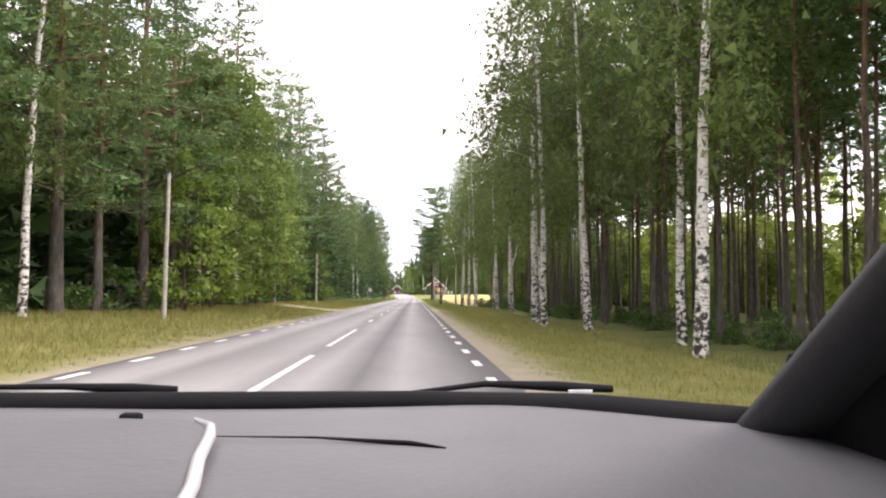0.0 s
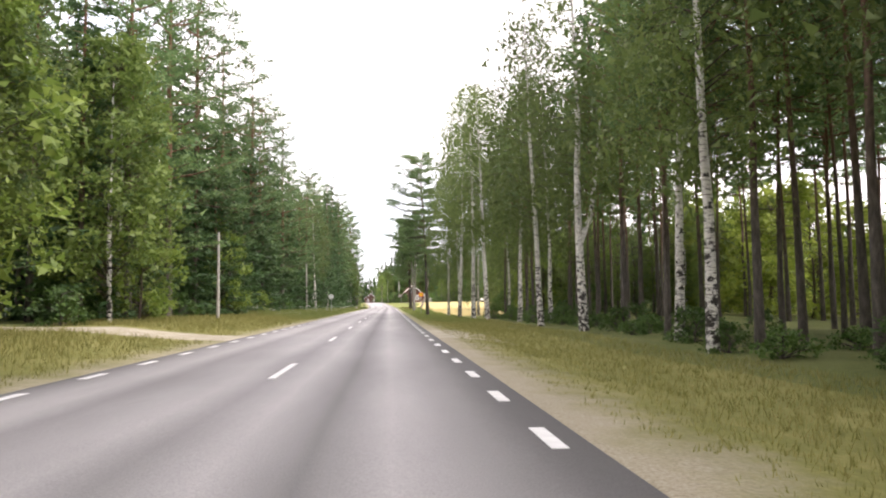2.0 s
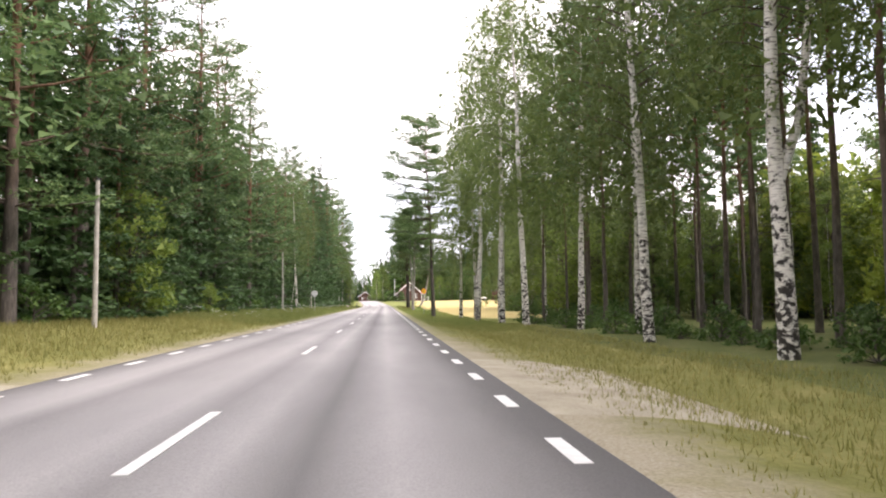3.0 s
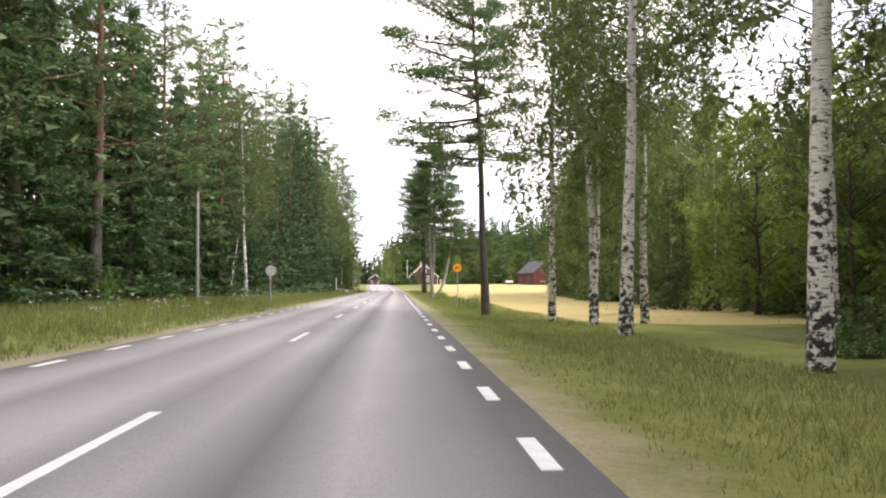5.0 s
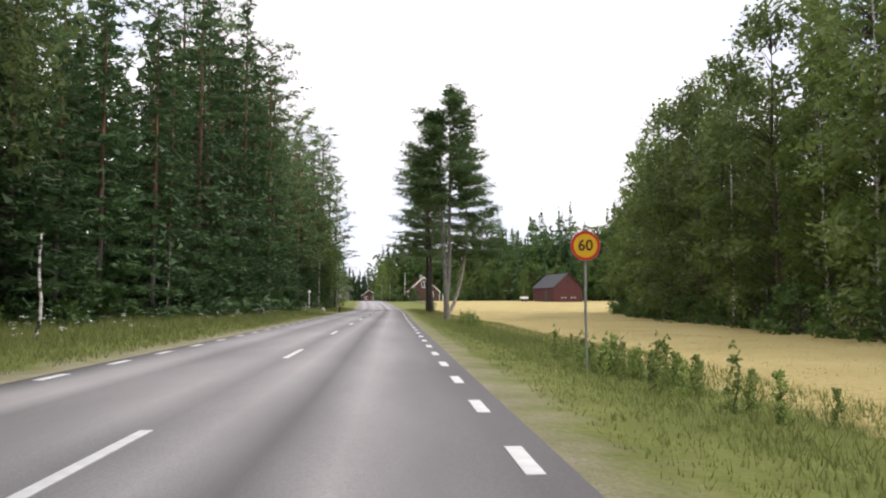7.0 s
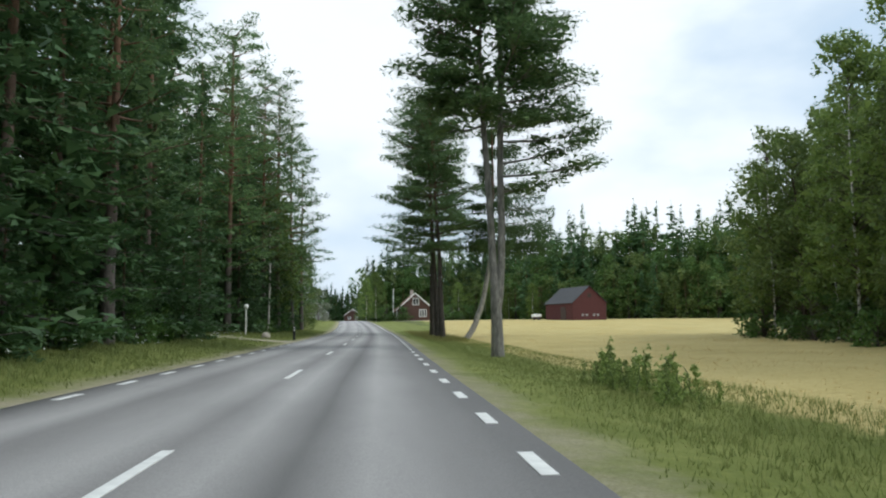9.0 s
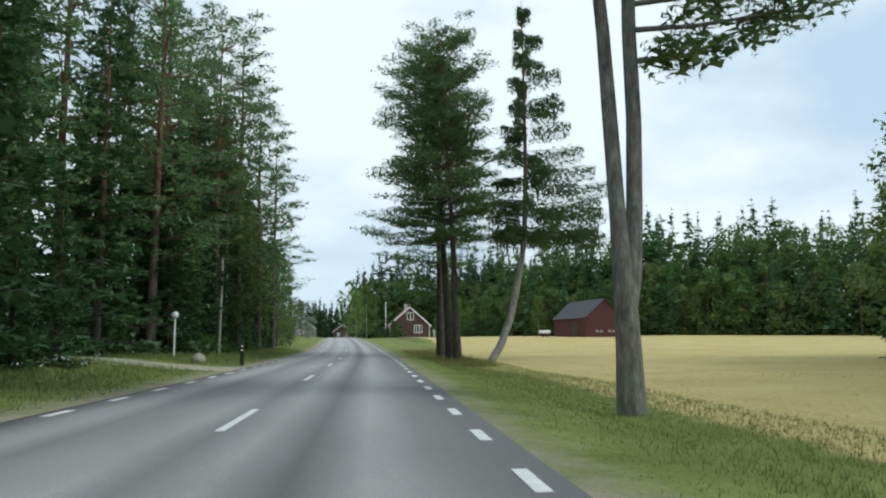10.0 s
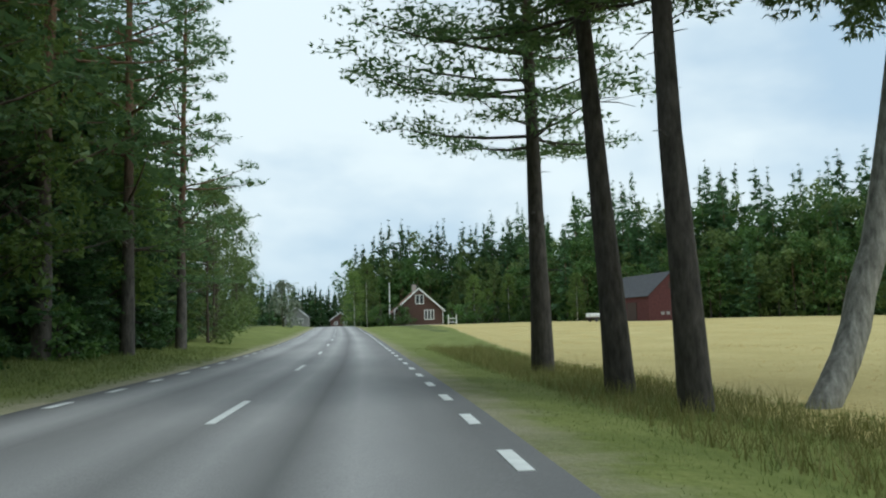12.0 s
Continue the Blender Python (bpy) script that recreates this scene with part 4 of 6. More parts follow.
crook = [(-0.2, 0, -0.35), (0.0, 0, 0.0), (0.28, 0.05, 0.4), (0.6, 0.15, 0.85), (0.88, 0.22, 1.4), (1.08, 0.28, 2.0), (1.42, 0.3, 2.8), (1.68, 0.3, 3.9), (1.94, 0.3, 5.1), (2.3, 0.3, 6.9), (2.5, 0.3, 8.6), (2.66, 0.3, 13.0), (2.66, 0.3, 17.0), (2.6, 0.3, 25.0)]
Tree("crooked_spruce", spruce_np(121, 25.0, 4.2, 0.25, 52, 430, 0.27, 8.0, core_n=24, line=crook, droop=0.17, hang=0.36, lop=0.45, fill=20, lay=0.42, core_most=0.12, slim=0.24,
     arms=((0.0, 8.5, 5.4), (0.06, 8.8, 5.0), (0.25, 10.2, 5.9), (0.18, 10.5, 5.4), (-0.22, 11.7, 5.4), (0.1, 13.2, 4.8), (3.1, 8.4, 2.3), (2.8, 9.7, 2.5), (3.45, 10.7, 2.4), (-1.2, 8.8, 3.6), (1.2, 8.8, 3.6), (2.3, 9.0, 2.6))), PALE_BARK, PINE_LEAF,
     "crooked spruce with a bent pale stem and hanging boughs", "tree").plant(8.94, 229.5, ground_z(8.94, 229.5) - 0.05)

# planted pines in uneven rows
for i in range(7):
    for j in range(31):
        x, y = 11.3 + i * 3.1 + rnd.uniform(-0.9, 0.9), 6.0 + j * 3.35 + rnd.uniform(-1.1, 1.1)
        if rnd.random() < 0.2 + 0.03 * i + (0.14 if y > 80 else 0.0 if y > 64 else -0.16) or (y > 92 and x > 26) or y > 109:
            continue
        STAND_PINES[rnd.randrange(3)].plant(x, y, ground_z(x, y) - 0.05, rnd.uniform(0, 360), rnd.uniform(0.86, 1.1))
# young trees behind them, their sunlit brightness held in the leaf colour
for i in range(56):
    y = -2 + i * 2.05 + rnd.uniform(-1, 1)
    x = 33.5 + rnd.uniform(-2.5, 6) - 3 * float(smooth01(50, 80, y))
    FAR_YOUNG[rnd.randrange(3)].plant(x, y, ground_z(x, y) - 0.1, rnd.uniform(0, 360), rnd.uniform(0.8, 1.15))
# the wood beyond, and the tongue of wood at the edge of the field
for i in range(84):
    q = i / 83
    y = 96 + 125 * q + rnd.uniform(-1.2, 1.2)
    x0 = float(wood_line(y))
    row = i % 3
    x = x0 + row * 3.0 + rnd.uniform(-0.6, 0.9)
    (WOOD_TREES if rnd.random() < 0.5 else SLENDER)[rnd.randrange(3)].plant(x, y, ground_z(x, y) - 0.1, rnd.uniform(0, 360), rnd.uniform(0.85, 1.08) * ((0.62 if row == 0 else 0.74) if y < 129 else (0.74 if row == 0 else 0.84) if y < 150 else 1.15 if y < 180 else 1.08))
for i in range(14):
    y = 104 + i * 7.5
    x = float(wood_line(y)) + 7.0 + rnd.uniform(0, 7)
    DEEP_SPRUCES[rnd.randrange(2)].plant(x, y, ground_z(x, y) - 0.1, rnd.uniform(0, 360), rnd.uniform(0.8, 1.0))
for x, y, k, sc in ((17.6, 117.5, 0, 0.95), (20.5, 121.0, 0, 1.1), (17.4, 124.5, 1, 1.05), (22.0, 113.5, 0, 1.15), (19.0, 129.0, 0, 0.95)):
    YOUNG[k].plant(x, y, ground_z(x, y) - 0.1, y * 41 % 360, sc)
y = 108.0
while y < 221:
    x = float(wood_line(y)) + rnd.uniform(-1.2, 0.3)
    BUSHES[rnd.randrange(2)].plant(x, y, ground_z(x, y) - 0.1, rnd.uniform(0, 360), rnd.uniform(0.8, 1.4))
    y += rnd.uniform(2.6, 4.0)
for i in range(9):
    x, y = 31.5 + rnd.uniform(0, 6), 203 + i * 2.0
    WOOD_TREES[i % 3].plant(x, y, ground_z(x, y) - 0.1, rnd.uniform(0, 360), rnd.uniform(0.75, 1.05))
for i in range(12):
    x, y = 35 + i * 6 + rnd.uniform(-1, 1), 219 + rnd.uniform(-4, 2) - i * 0.8
    WOOD_TREES[rnd.randrange(3)].plant(x, y, ground_z(x, y) - 0.1, rnd.uniform(0, 360), rnd.uniform(0.8, 1.05))

# ------------------------------------------------------------------ the forest across the road
y = -4.0
while y < 222:
    if not (60.0 < y < 67.0 or 211.5 < y < 217.5):
        s = float(np.interp(y, [0, 130, 160, 240], [-11.3, -11.0, -9.0, -8.5])) + rnd.uniform(-1.2, 0.6)
        s -= 2.0 if 203 < y else 0.0
        x = float(mid(y)) + s
        low = 0.84 if 135 < y < 170 else 1.0
        r = rnd.random() + (0.45 if y > 165 else 0.3 if y > 150 else 0)
        if r < 0.58:
            EDGE_PINES[rnd.randrange(3)].plant(x, y, ground_z(x, y) - 0.1, rnd.uniform(0, 360), rnd.uniform(0.9, 1.08) * (1.25 if y > 182 else 1.14 if y > 172 or 66 < y < 100 else low))
        elif r < 0.86 or y > 150:
            EDGE_SPRUCES[rnd.randrange(2 if y > 172 else 3)].plant(x - 0.6, y, ground_z(x, y) - 0.1, rnd.uniform(0, 360), rnd.uniform(0.85, 1.05) * (1.22 if y > 182 else 1.12 if y > 172 else low))
        else:
            BIRCHES[rnd.randrange(3)].plant(x + 0.4, y, ground_z(x, y) - 0.1, rnd.uniform(0, 360), rnd.uniform(0.75, 0.95))
        if y < 100 and rnd.random() < 0.34:
            YOUNG[rnd.randrange(3)].plant(x + 1.6, y + 1.5, ground_z(x + 1.6, y + 1.5) - 0.1, rnd.uniform(0, 360), rnd.uniform(0.7, 1.0))
    y += rnd.uniform(3.1, 4.6)
for x, y, kind, sc in ((-10.8, 224.0, 0, 1.12), (-12.0, 230.5, 2, 1.15), (-10.0, 237.5, 1, 1.2), (-9.4, 243.5, 2, 1.16), (-8.6, 250.0, 0, 1.1), (-8.2, 257.5, 2, 0.95), (-13.5, 247, 1, 1.2), (-13.0, 256, 0, 1.0)):
    EDGE_PINES[kind].plant(x, y, ground_z(x, y) - 0.1, y * 77 % 360, sc)
for x, y, kind, sc in ((-10.2, 246.8, 2, 0.9), (-9.6, 254.0, 2, 0.8), (-12.2, 240.0, 2, 0.9)):
    EDGE_SPRUCES[kind].plant(x, y, ground_z(x, y) - 0.1, y * 53 % 360, sc)
y = 150.0
while y < 262:
    if not 210 < y < 219:
        x = float(mid(y)) - 11.6 - (1.5 if 200 < y < 226 else 0) + rnd.uniform(-1.2, 1.0)
        EDGE_SPRUCES[2].plant(x, y, ground_z(x, y) - 0.1, rnd.uniform(0, 360), rnd.uniform(0.6, 1.1))
    y += rnd.uniform(2.6, 4.0)
y = 225.0
while y < 270:
    x = float(mid(y)) - 10.2 + rnd.uniform(-0.8, 0.8)
    EDGE_SPRUCES[2].plant(x, y, ground_z(x, y) - 0.1, rnd.uniform(0, 360), rnd.uniform(0.7, 1.1))
    y += rnd.uniform(3.2, 4.6)
y = 170.0
while y < 209:
    x = float(mid(y)) - 8.9 + rnd.uniform(-0.7, 0.5)
    EDGE_SPRUCES[2].plant(x, y, ground_z(x, y) - 0.1, rnd.uniform(0, 360), rnd.uniform(0.3, 0.6), 1.0, "small young spruce at the forest edge")
    y += rnd.uniform(2.2, 3.8)
y = 186.0
while y < 262:
    x = float(mid(y)) - 13.6 + rnd.uniform(-0.9, 0.9)
    if not 211.5 < y < 217.5:
        EDGE_PINES[rnd.randrange(3)].plant(x, y, ground_z(x, y) - 0.1, rnd.uniform(0, 360), rnd.uniform(1.05, 1.25) * (1.0 if y < 225 else 0.85))
    y += rnd.uniform(4.2, 5.6)
for row in range(4):
    y = -6.0 + rnd.uniform(0, 3)
    while y < (206 if row > 1 else 228):
        s = -15.2 - 3.7 * row + rnd.uniform(-1.2, 1.2)
        x = float(mid(y)) + s
        if not (61 < y < 66) and (row < 2 or y < 135 or rnd.random() < 0.35):
            (DEEP_SPRUCES[rnd.randrange(2)] if rnd.random() < (0.5 if row < 2 else 0.25) else DEEP_PINES[rnd.randrange(2)]).plant(
                x, y, ground_z(x, y) - 0.1, rnd.uniform(0, 360), rnd.uniform(0.85, 1.08))
        y += rnd.uniform(3.4, 5.2)
y = -2.0
while y < 262:
    if not (59.5 < y < 67.5 or 210.5 < y < 219):
        s = float(np.interp(y, [0, 130, 160, 240], [-11.6, -11.4, -9.4, -8.8])) + rnd.uniform(-1.6, 0.5)
        s -= 3.0 if 203 < y < 226 else 0.0
        BUSHES[rnd.randrange(3)].plant(float(mid(y)) + s, y, ground_z(float(mid(y)) + s, y) - 0.05, rnd.uniform(0, 360), rnd.uniform(0.7, 1.25))
    y += rnd.uniform(1.6, 3.6)
for i in range(70):
    y = 14 + i * 1.4 + rnd.uniform(-1, 1)
    x = 10.2 + rnd.uniform(-0.8, 3.6)
    BUSHES[(0, 2)[i % 2]].plant(x, y, ground_z(x, y) - 0.05, rnd.uniform(0, 360), rnd.uniform(0.4, 0.75))
for x, y, k, sc in ((-12.4, 44.5, 1, 1.05), (-11.6, 50.5, 0, 0.95), (-12.8, 56.5, 1, 1.05), (-12.6, 70.5, 1, 0.95), (-13.6, 74.5, 0, 0.8)):
    LEAFY[k].plant(x, y, ground_z(x, y) - 0.1, y * 31 % 360, sc)
for x, y, k, sc in ((-9.9, 240.5, 0, 0.85), (-10.6, 251.5, 1, 0.95), (-12.4, 229.5, 1, 0.9)):
    LEAFY[k].plant(x, y, ground_z(x, y) - 0.1, y * 31 % 360, sc)
for x, y, k, sc in ((-10.9, 233.5, 1, 1.05), (-11.2, 246.0, 0, 1.05), (-12.6, 238.0, 1, 1.15), (-13.4, 226.0, 0, 1.0)):
    EDGE_SPRUCES[k].plant(x, y, ground_z(x, y) - 0.1, y * 31 % 360, sc)
y = 86.0
while y < 150:
    x = float(mid(y)) - 10.9 + rnd.uniform(-1.0, 0.7)
    EDGE_SPRUCES[2 if rnd.random() < 0.6 else 1].plant(x, y, ground_z(x, y) - 0.1, rnd.uniform(0, 360), rnd.uniform(0.7, 1.1))
    y += rnd.uniform(3.0, 5.0)
# lighter young trees where the tall forest ends
for x, y, k, sc in ((-9.0, 268, 2, 0.9), (-11.5, 266, 1, 0.9), (-10.0, 275, 2, 1.0), (-12.0, 272, 1, 0.95), (-11.0, 281, 2, 1.05), (-13.5, 290, 1, 1.0), (-13.0, 302, 2, 1.1),
                    (-15.5, 314, 1, 1.0), (-16.5, 330, 0, 0.95), (-19.0, 344, 1, 1.0), (-23, 300, 0, 1.0), (-26, 322, 0, 1.1), (-18, 262, 0, 1.0), (-20, 280, 0, 1.0)):
    WOOD_TREES[k].plant(x, y, ground_z(x, y) - 0.1, x * 37 % 360, sc * 0.75, 1.0, "leafy tree where the tall forest ends")


# ------------------------------------------------------------------ far woods, joined
def join_any(parts):
    vs, fs, o = [], [], 0
    for v, f in parts:
        vs.append(v)
        fs += [[i + o for i in face] for face in (f.tolist() if isinstance(f, np.ndarray) else f)]
        o += len(v)
    return np.concatenate(vs), fs


def far_wood(name, label, spots, seed, pointed=0.8, boughs=40):
    """A wood joined into one thing; pointed is the share of conifers, or one share for each row of spots."""
    rng = np.random.default_rng(seed)
    shares = pointed if isinstance(pointed, tuple) else (pointed,)
    woods, firs, leafy, birchy = [], [], [], []
    for i, (x, y, h) in enumerate(spots):
        pointed = shares[i * len(shares) // len(spots)]
        o = np.array([x, y, ground_z(x, y) - 0.2])
        if rng.random() < pointed:
            w, l = spruce_np(int(rng.integers(1e6)), h, h * rng.uniform(0.17, 0.26), 0.16, boughs, 6, 0.55, 0.2, blades=2, core_n=3, core_most=1.0, core_size=1.7, fill=6 * boughs, grain=2.6)
            firs.append((l[0] + o, l[1]))
        else:
            w, l = broad_np(int(rng.integers(1e6)), h * rng.uniform(0.6, 0.88), h * 0.21, 0.16, 44, 8, 0.6, 0.03, False, 16, 0.5)
            mixed = birchy if rng.random() < 0.45 else leafy
            mixed.append((l[0] + o, l[1]))
        woods.append((w[0] + o, w[1]))
    ob = thing(name, pose(0, 0, 0), label, "woods")
    ob["kind"] = "stuff"
    for pname, made, mat in (("trunks", woods, PINE_BARK), ("conifer_crowns", firs, SPRUCE_LEAF), ("leafy_crowns", leafy, BUSH_LEAF), ("birch_crowns", birchy, BIRCH_LEAF)):
        part_mesh(pname, mesh_np(pname, *join_any(made), mat), ob)["kind"] = "stuff"


spots = []
for row in range(5):
    for i in range(72):
        q = (i + 0.2 * row) / 72
        x = float(np.interp(q, [0, 0.2, 0.4, 0.6, 0.8, 1], [30, 47, 72, 96, 122, 140])) + row * 4.0 + rnd.uniform(-1.5, 1.5)
        y = float(np.interp(q, [0, 0.2, 0.4, 0.6, 0.8, 1], [432, 378, 357, 338, 296, 205])) + row * 4.0 + rnd.uniform(-2, 2)
        low = 0.62 if row == 0 else 0.8 if row == 1 else 1.0
        spots.append((x, y, (rnd.uniform(22, 30) + 2.6 * math.sin(i * 0.55) + row * 1.2) * low))
far_wood("wood_behind_barn", "dark mixed forest behind the barn and field", spots, 3, (0.2, 0.3, 0.4, 0.5, 0.55), 44)
spots = []
for row in range(3):
    for i in range(28):
        x = -2 + i * 1.7 + rnd.uniform(-1, 1) + row * 0.6
        spots.append((x, 418 + row * 7 + rnd.uniform(-3, 3), rnd.uniform(23, 32) * (0.72, 0.9, 1.0)[row]))
far_wood("wood_behind_house", "tall green forest behind the red cottage", spots, 4, (0.2, 0.5, 0.75))
spots = []
for i in range(240):
    x = -95 + i * 0.78 + rnd.uniform(-1, 1)
    spots.append((x, 560 + rnd.uniform(-10, 45) - (0 if x > -60 else 60), rnd.uniform(15, 21)))
for i in range(40):
    spots.append((-30 - rnd.uniform(0, 40), 300 + i * 5.0, rnd.uniform(13, 18)))
far_wood("distant_forest", "distant dark forest closing the road", spots, 5)

spots = []
for i in range(260):
    x, y = -rnd.uniform(31, 78), rnd.uniform(-25, 262)
    if y < 200 and (x < -40 or y < 175):
        spots.append((x, y, rnd.uniform(15, 21)))
far_wood("forest_interior", "deep pine and spruce forest across the road", spots, 8, 0.85, 20)
spots = [(rnd.uniform(33, 52), rnd.uniform(108, 200), rnd.uniform(12, 17)) for i in range(60)]
far_wood("wood_interior", "inner part of the wood beside the field", spots, 9, 0.45, 20)

# ------------------------------------------------------------------ buildings
FALU = plain("red_paint", (0.095, 0.03, 0.03), 0.85, 0, 0.25, 3, 0.3)
BROWN = plain("brown_red_boards", (0.095, 0.052, 0.04), 0.85, 0, 0.25, 3, 0.3)
WHITE = plain("white_paint", (0.8, 0.8, 0.78), 0.5, 0, 0.06, 4, 0.1)
GREEN_STEM = plain("green_stem", (0.11, 0.15, 0.05), 0.7)
PALE = plain("dull_white_paint", (0.3, 0.29, 0.29), 0.6, 0, 0.15, 4, 0.1)
ROOF_DARK = plain("dark_roof", (0.042, 0.043, 0.048), 0.7, 0, 0.3, 2, 0.4)
ROOF_RED = plain("clay_roof", (0.20, 0.085, 0.06), 0.8, 0, 0.3, 4, 0.5)
GLASS_DARK = plain("window_glass", (0.03, 0.035, 0.04), 0.08, 0, 0.1, 2, 0)
DARK_WOOD = plain("dark_doorway_wood", (0.05, 0.03, 0.025), 0.8)
BRICK = plain("chimney_brick", (0.42, 0.36, 0.33), 0.85, 0, 0.25, 8, 0.4)


def gable_walls(w, length, eave, ridge, material, ob):
    """Walls of a gabled house, 0.2 m thick, and upright boards on them. The front gable stands at y = 0."""
    for y in (0.0, length - 0.2):
        bm = bmesh.new()
        f = bm.faces.new([bm.verts.new(p) for p in ((-w / 2, y, 0), (w / 2, y, 0), (w / 2, y, eave), (0, y, ridge), (-w / 2, y, eave))])
        g = bmesh.ops.extrude_face_region(bm, geom=[f])
        bmesh.ops.translate(bm, vec=(0, 0.2, 0), verts=[v for v in g["geom"] if isinstance(v, bmesh.types.BMVert)])
        bmesh.ops.recalc_face_normals(bm, faces=bm.faces[:])
        part("wall", bm, material, ob)
    for sgn in (-1, 1):
        bm = bmesh.new()
        x = sgn * (w / 2 - 0.1)
        box(bm, x - 0.1, x + 0.1, 0.2, length - 0.2, 0, eave)
        part("wall", bm, material, ob)
    bm = bmesh.new()
    n = int(w / 0.28)
    for i in range(n):
        x = -w / 2 + (i + 0.5) * w / n
        top_z = eave + (ridge - eave) * (1 - abs(x) / (w / 2)) - 0.12
        box(bm, x - 0.035, x + 0.035, -0.03, 0.0, 0.05, top_z)
    m = int(length / 0.28)
    for i in range(m):
        y = (i + 0.5) * length / m
        for sgn in (-1, 1):
            x = sgn * w / 2
            box(bm, min(x, x + sgn * 0.03), max(x, x + sgn * 0.03), y - 0.035, y + 0.035, 0.05, eave)
    part("board_cladding", bm, material, ob)["kind"] = "stuff"


def gable_roof(w, length, eave, ridge, over, thick, material, ob):
    half = w / 2 + over
    drop = (ridge - eave) / (w / 2) * over
    for sgn in (-1, 1):
        bm = bmesh.new()
        p = [(0, -over, ridge + 0.04), (sgn * half, -over, eave - drop + 0.04), (sgn * half, length + over, eave - drop + 0.04), (0, length + over, ridge + 0.04)]
        f = bm.faces.new([bm.verts.new(q) for q in p])
        g = bmesh.ops.extrude_face_region(bm, geom=[f])
        bmesh.ops.translate(bm, vec=(0, 0, thick), verts=[v for v in g["geom"] if isinstance(v, bmesh.types.BMVert)])
        bmesh.ops.recalc_face_normals(bm, faces=bm.faces[:])
        part("roof", bm, material, ob)
    return half, drop


def window_part(ob, x, z, w, h, bars=2):
    """A white-framed window in the front gable."""
    bm = bmesh.new()
    t = 0.16
    box(bm, x - w / 2, x + w / 2, -0.07, 0.0, z, z + t)
    box(bm, x - w / 2, x + w / 2, -0.07, 0.0, z + h - t, z + h)
    box(bm, x - w / 2, x - w / 2 + t, -0.07, 0.0, z + t, z + h - t)
    box(bm, x + w / 2 - t, x + w / 2, -0.07, 0.0, z + t, z + h - t)
    for i in range(1, bars + 1):
        xx = x - w / 2 + i * w / (bars + 1)
        box(bm, xx - 0.09, xx + 0.09, -0.066, 0.0, z + t, z + h - t)
    win = part("window", bm, WHITE, ob, "white wooden window frame")
    for i in range(bars + 1):
        a, b = x - w / 2 + i * w / (bars + 1), x - w / 2 + (i + 1) * w / (bars + 1)
        bm = bmesh.new()
        box(bm, a + 0.1, b - 0.1, -0.05, -0.034, z + t - 0.02, z + h - t + 0.02)
        part("pane", bm, GLASS_DARK, win)


def cottage(x, y):
    w, length, eave, ridge = 10.8, 11.0, 3.5, 8.3
    ob = thing("cottage", pose(x, y, ground_z(x, y) - 0.1, 0, 0, 3), "dark red wooden cottage with white trim and a chimney", "house")
    bm = bmesh.new()
    box(bm, -w / 2 - 0.05, w / 2 + 0.05, -0.05, length + 0.05, -0.6, 0.35)
    part("foundation", bm, BRICK, ob)
    gable_walls(w, length, eave, ridge, BROWN, ob)
    half, drop = gable_roof(w, length, eave, ridge, 0.45, 0.12, ROOF_RED, ob)
    for sgn in (-1, 1):
        bm = bmesh.new()
        a, b = Vector((0, -0.5, ridge - 0.1)), Vector((sgn * (half + 0.05), -0.5, eave - drop - 0.1))
        vs = [bm.verts.new(v) for v in (a, b, b + Vector((0, 0, 0.42)), a + Vector((0, 0, 0.42)))]
        g = bmesh.ops.extrude_face_region(bm, geom=[bm.faces.new(vs)])
        bmesh.ops.translate(bm, vec=(0, 0.06, 0), verts=[v for v in g["geom"] if isinstance(v, bmesh.types.BMVert)])
        bmesh.ops.recalc_face_normals(bm, faces=bm.faces[:])
        part("bargeboard", bm, WHITE, ob, "white bargeboard")
    window_part(ob, 0.2, 4.9, 1.9, 2.1, 1)
    window_part(ob, 2.3, 1.4, 2.2, 2.2, 2)
    bm = bmesh.new()
    box(bm, -1.2, -0.3, 2.0, 2.9, ridge - 1.4, ridge + 1.1)
    chim = part("chimney", bm, BRICK, ob)
    bm = bmesh.new()
    box(bm, -1.3, -0.2, 1.9, 3.0, ridge + 1.1, ridge + 1.25, 0.02)
    part("chimney_cap", bm, ROOF_DARK, chim)
    for sgn in (-1, 1):
        bm = bmesh.new()
        box(bm, sgn * w / 2 - 0.09, sgn * w / 2 + 0.09, -0.08, 0.1, 0.35, eave - 0.1)
        part("corner_board", bm, WHITE, ob)


cottage(13.0, 385.0)


def barn(x, y):
    w, length, eave, ridge = 8.6, 17.0, 4.4, 8.2
    ob = thing("barn", pose(x, y, ground_z(x, y) - 0.15, 0, 0, 9), "old red wooden barn with a dark pitched roof", "barn")
    gable_walls(w, length, eave, ridge, FALU, ob)
    gable_roof(w, length, eave, ridge, 0.35, 0.1, ROOF_DARK, ob)
    for cx in (-1.8, -0.8, 1.1, 2.1):
        bm = bmesh.new()
        box(bm, cx - 0.3, cx + 0.3, -0.06, 0.0, 1.1, 1.6)
        part("window", bm, PALE, ob, "small pale window")
    bm = bmesh.new()
    box(bm, -0.5, 0.5, -0.06, 0.0, 5.5, 6.5)
    part("hatch", bm, DARK_WOOD, ob, "dark loft hatch")
    bm = bmesh.new()
    box(bm, -w / 2 - 0.08, -w / 2, 4.0, 7.2, 0.1, 3.3)
    part("door", bm, DARK_WOOD, ob, "wide dark barn door")


barn(52.0, 338.0)

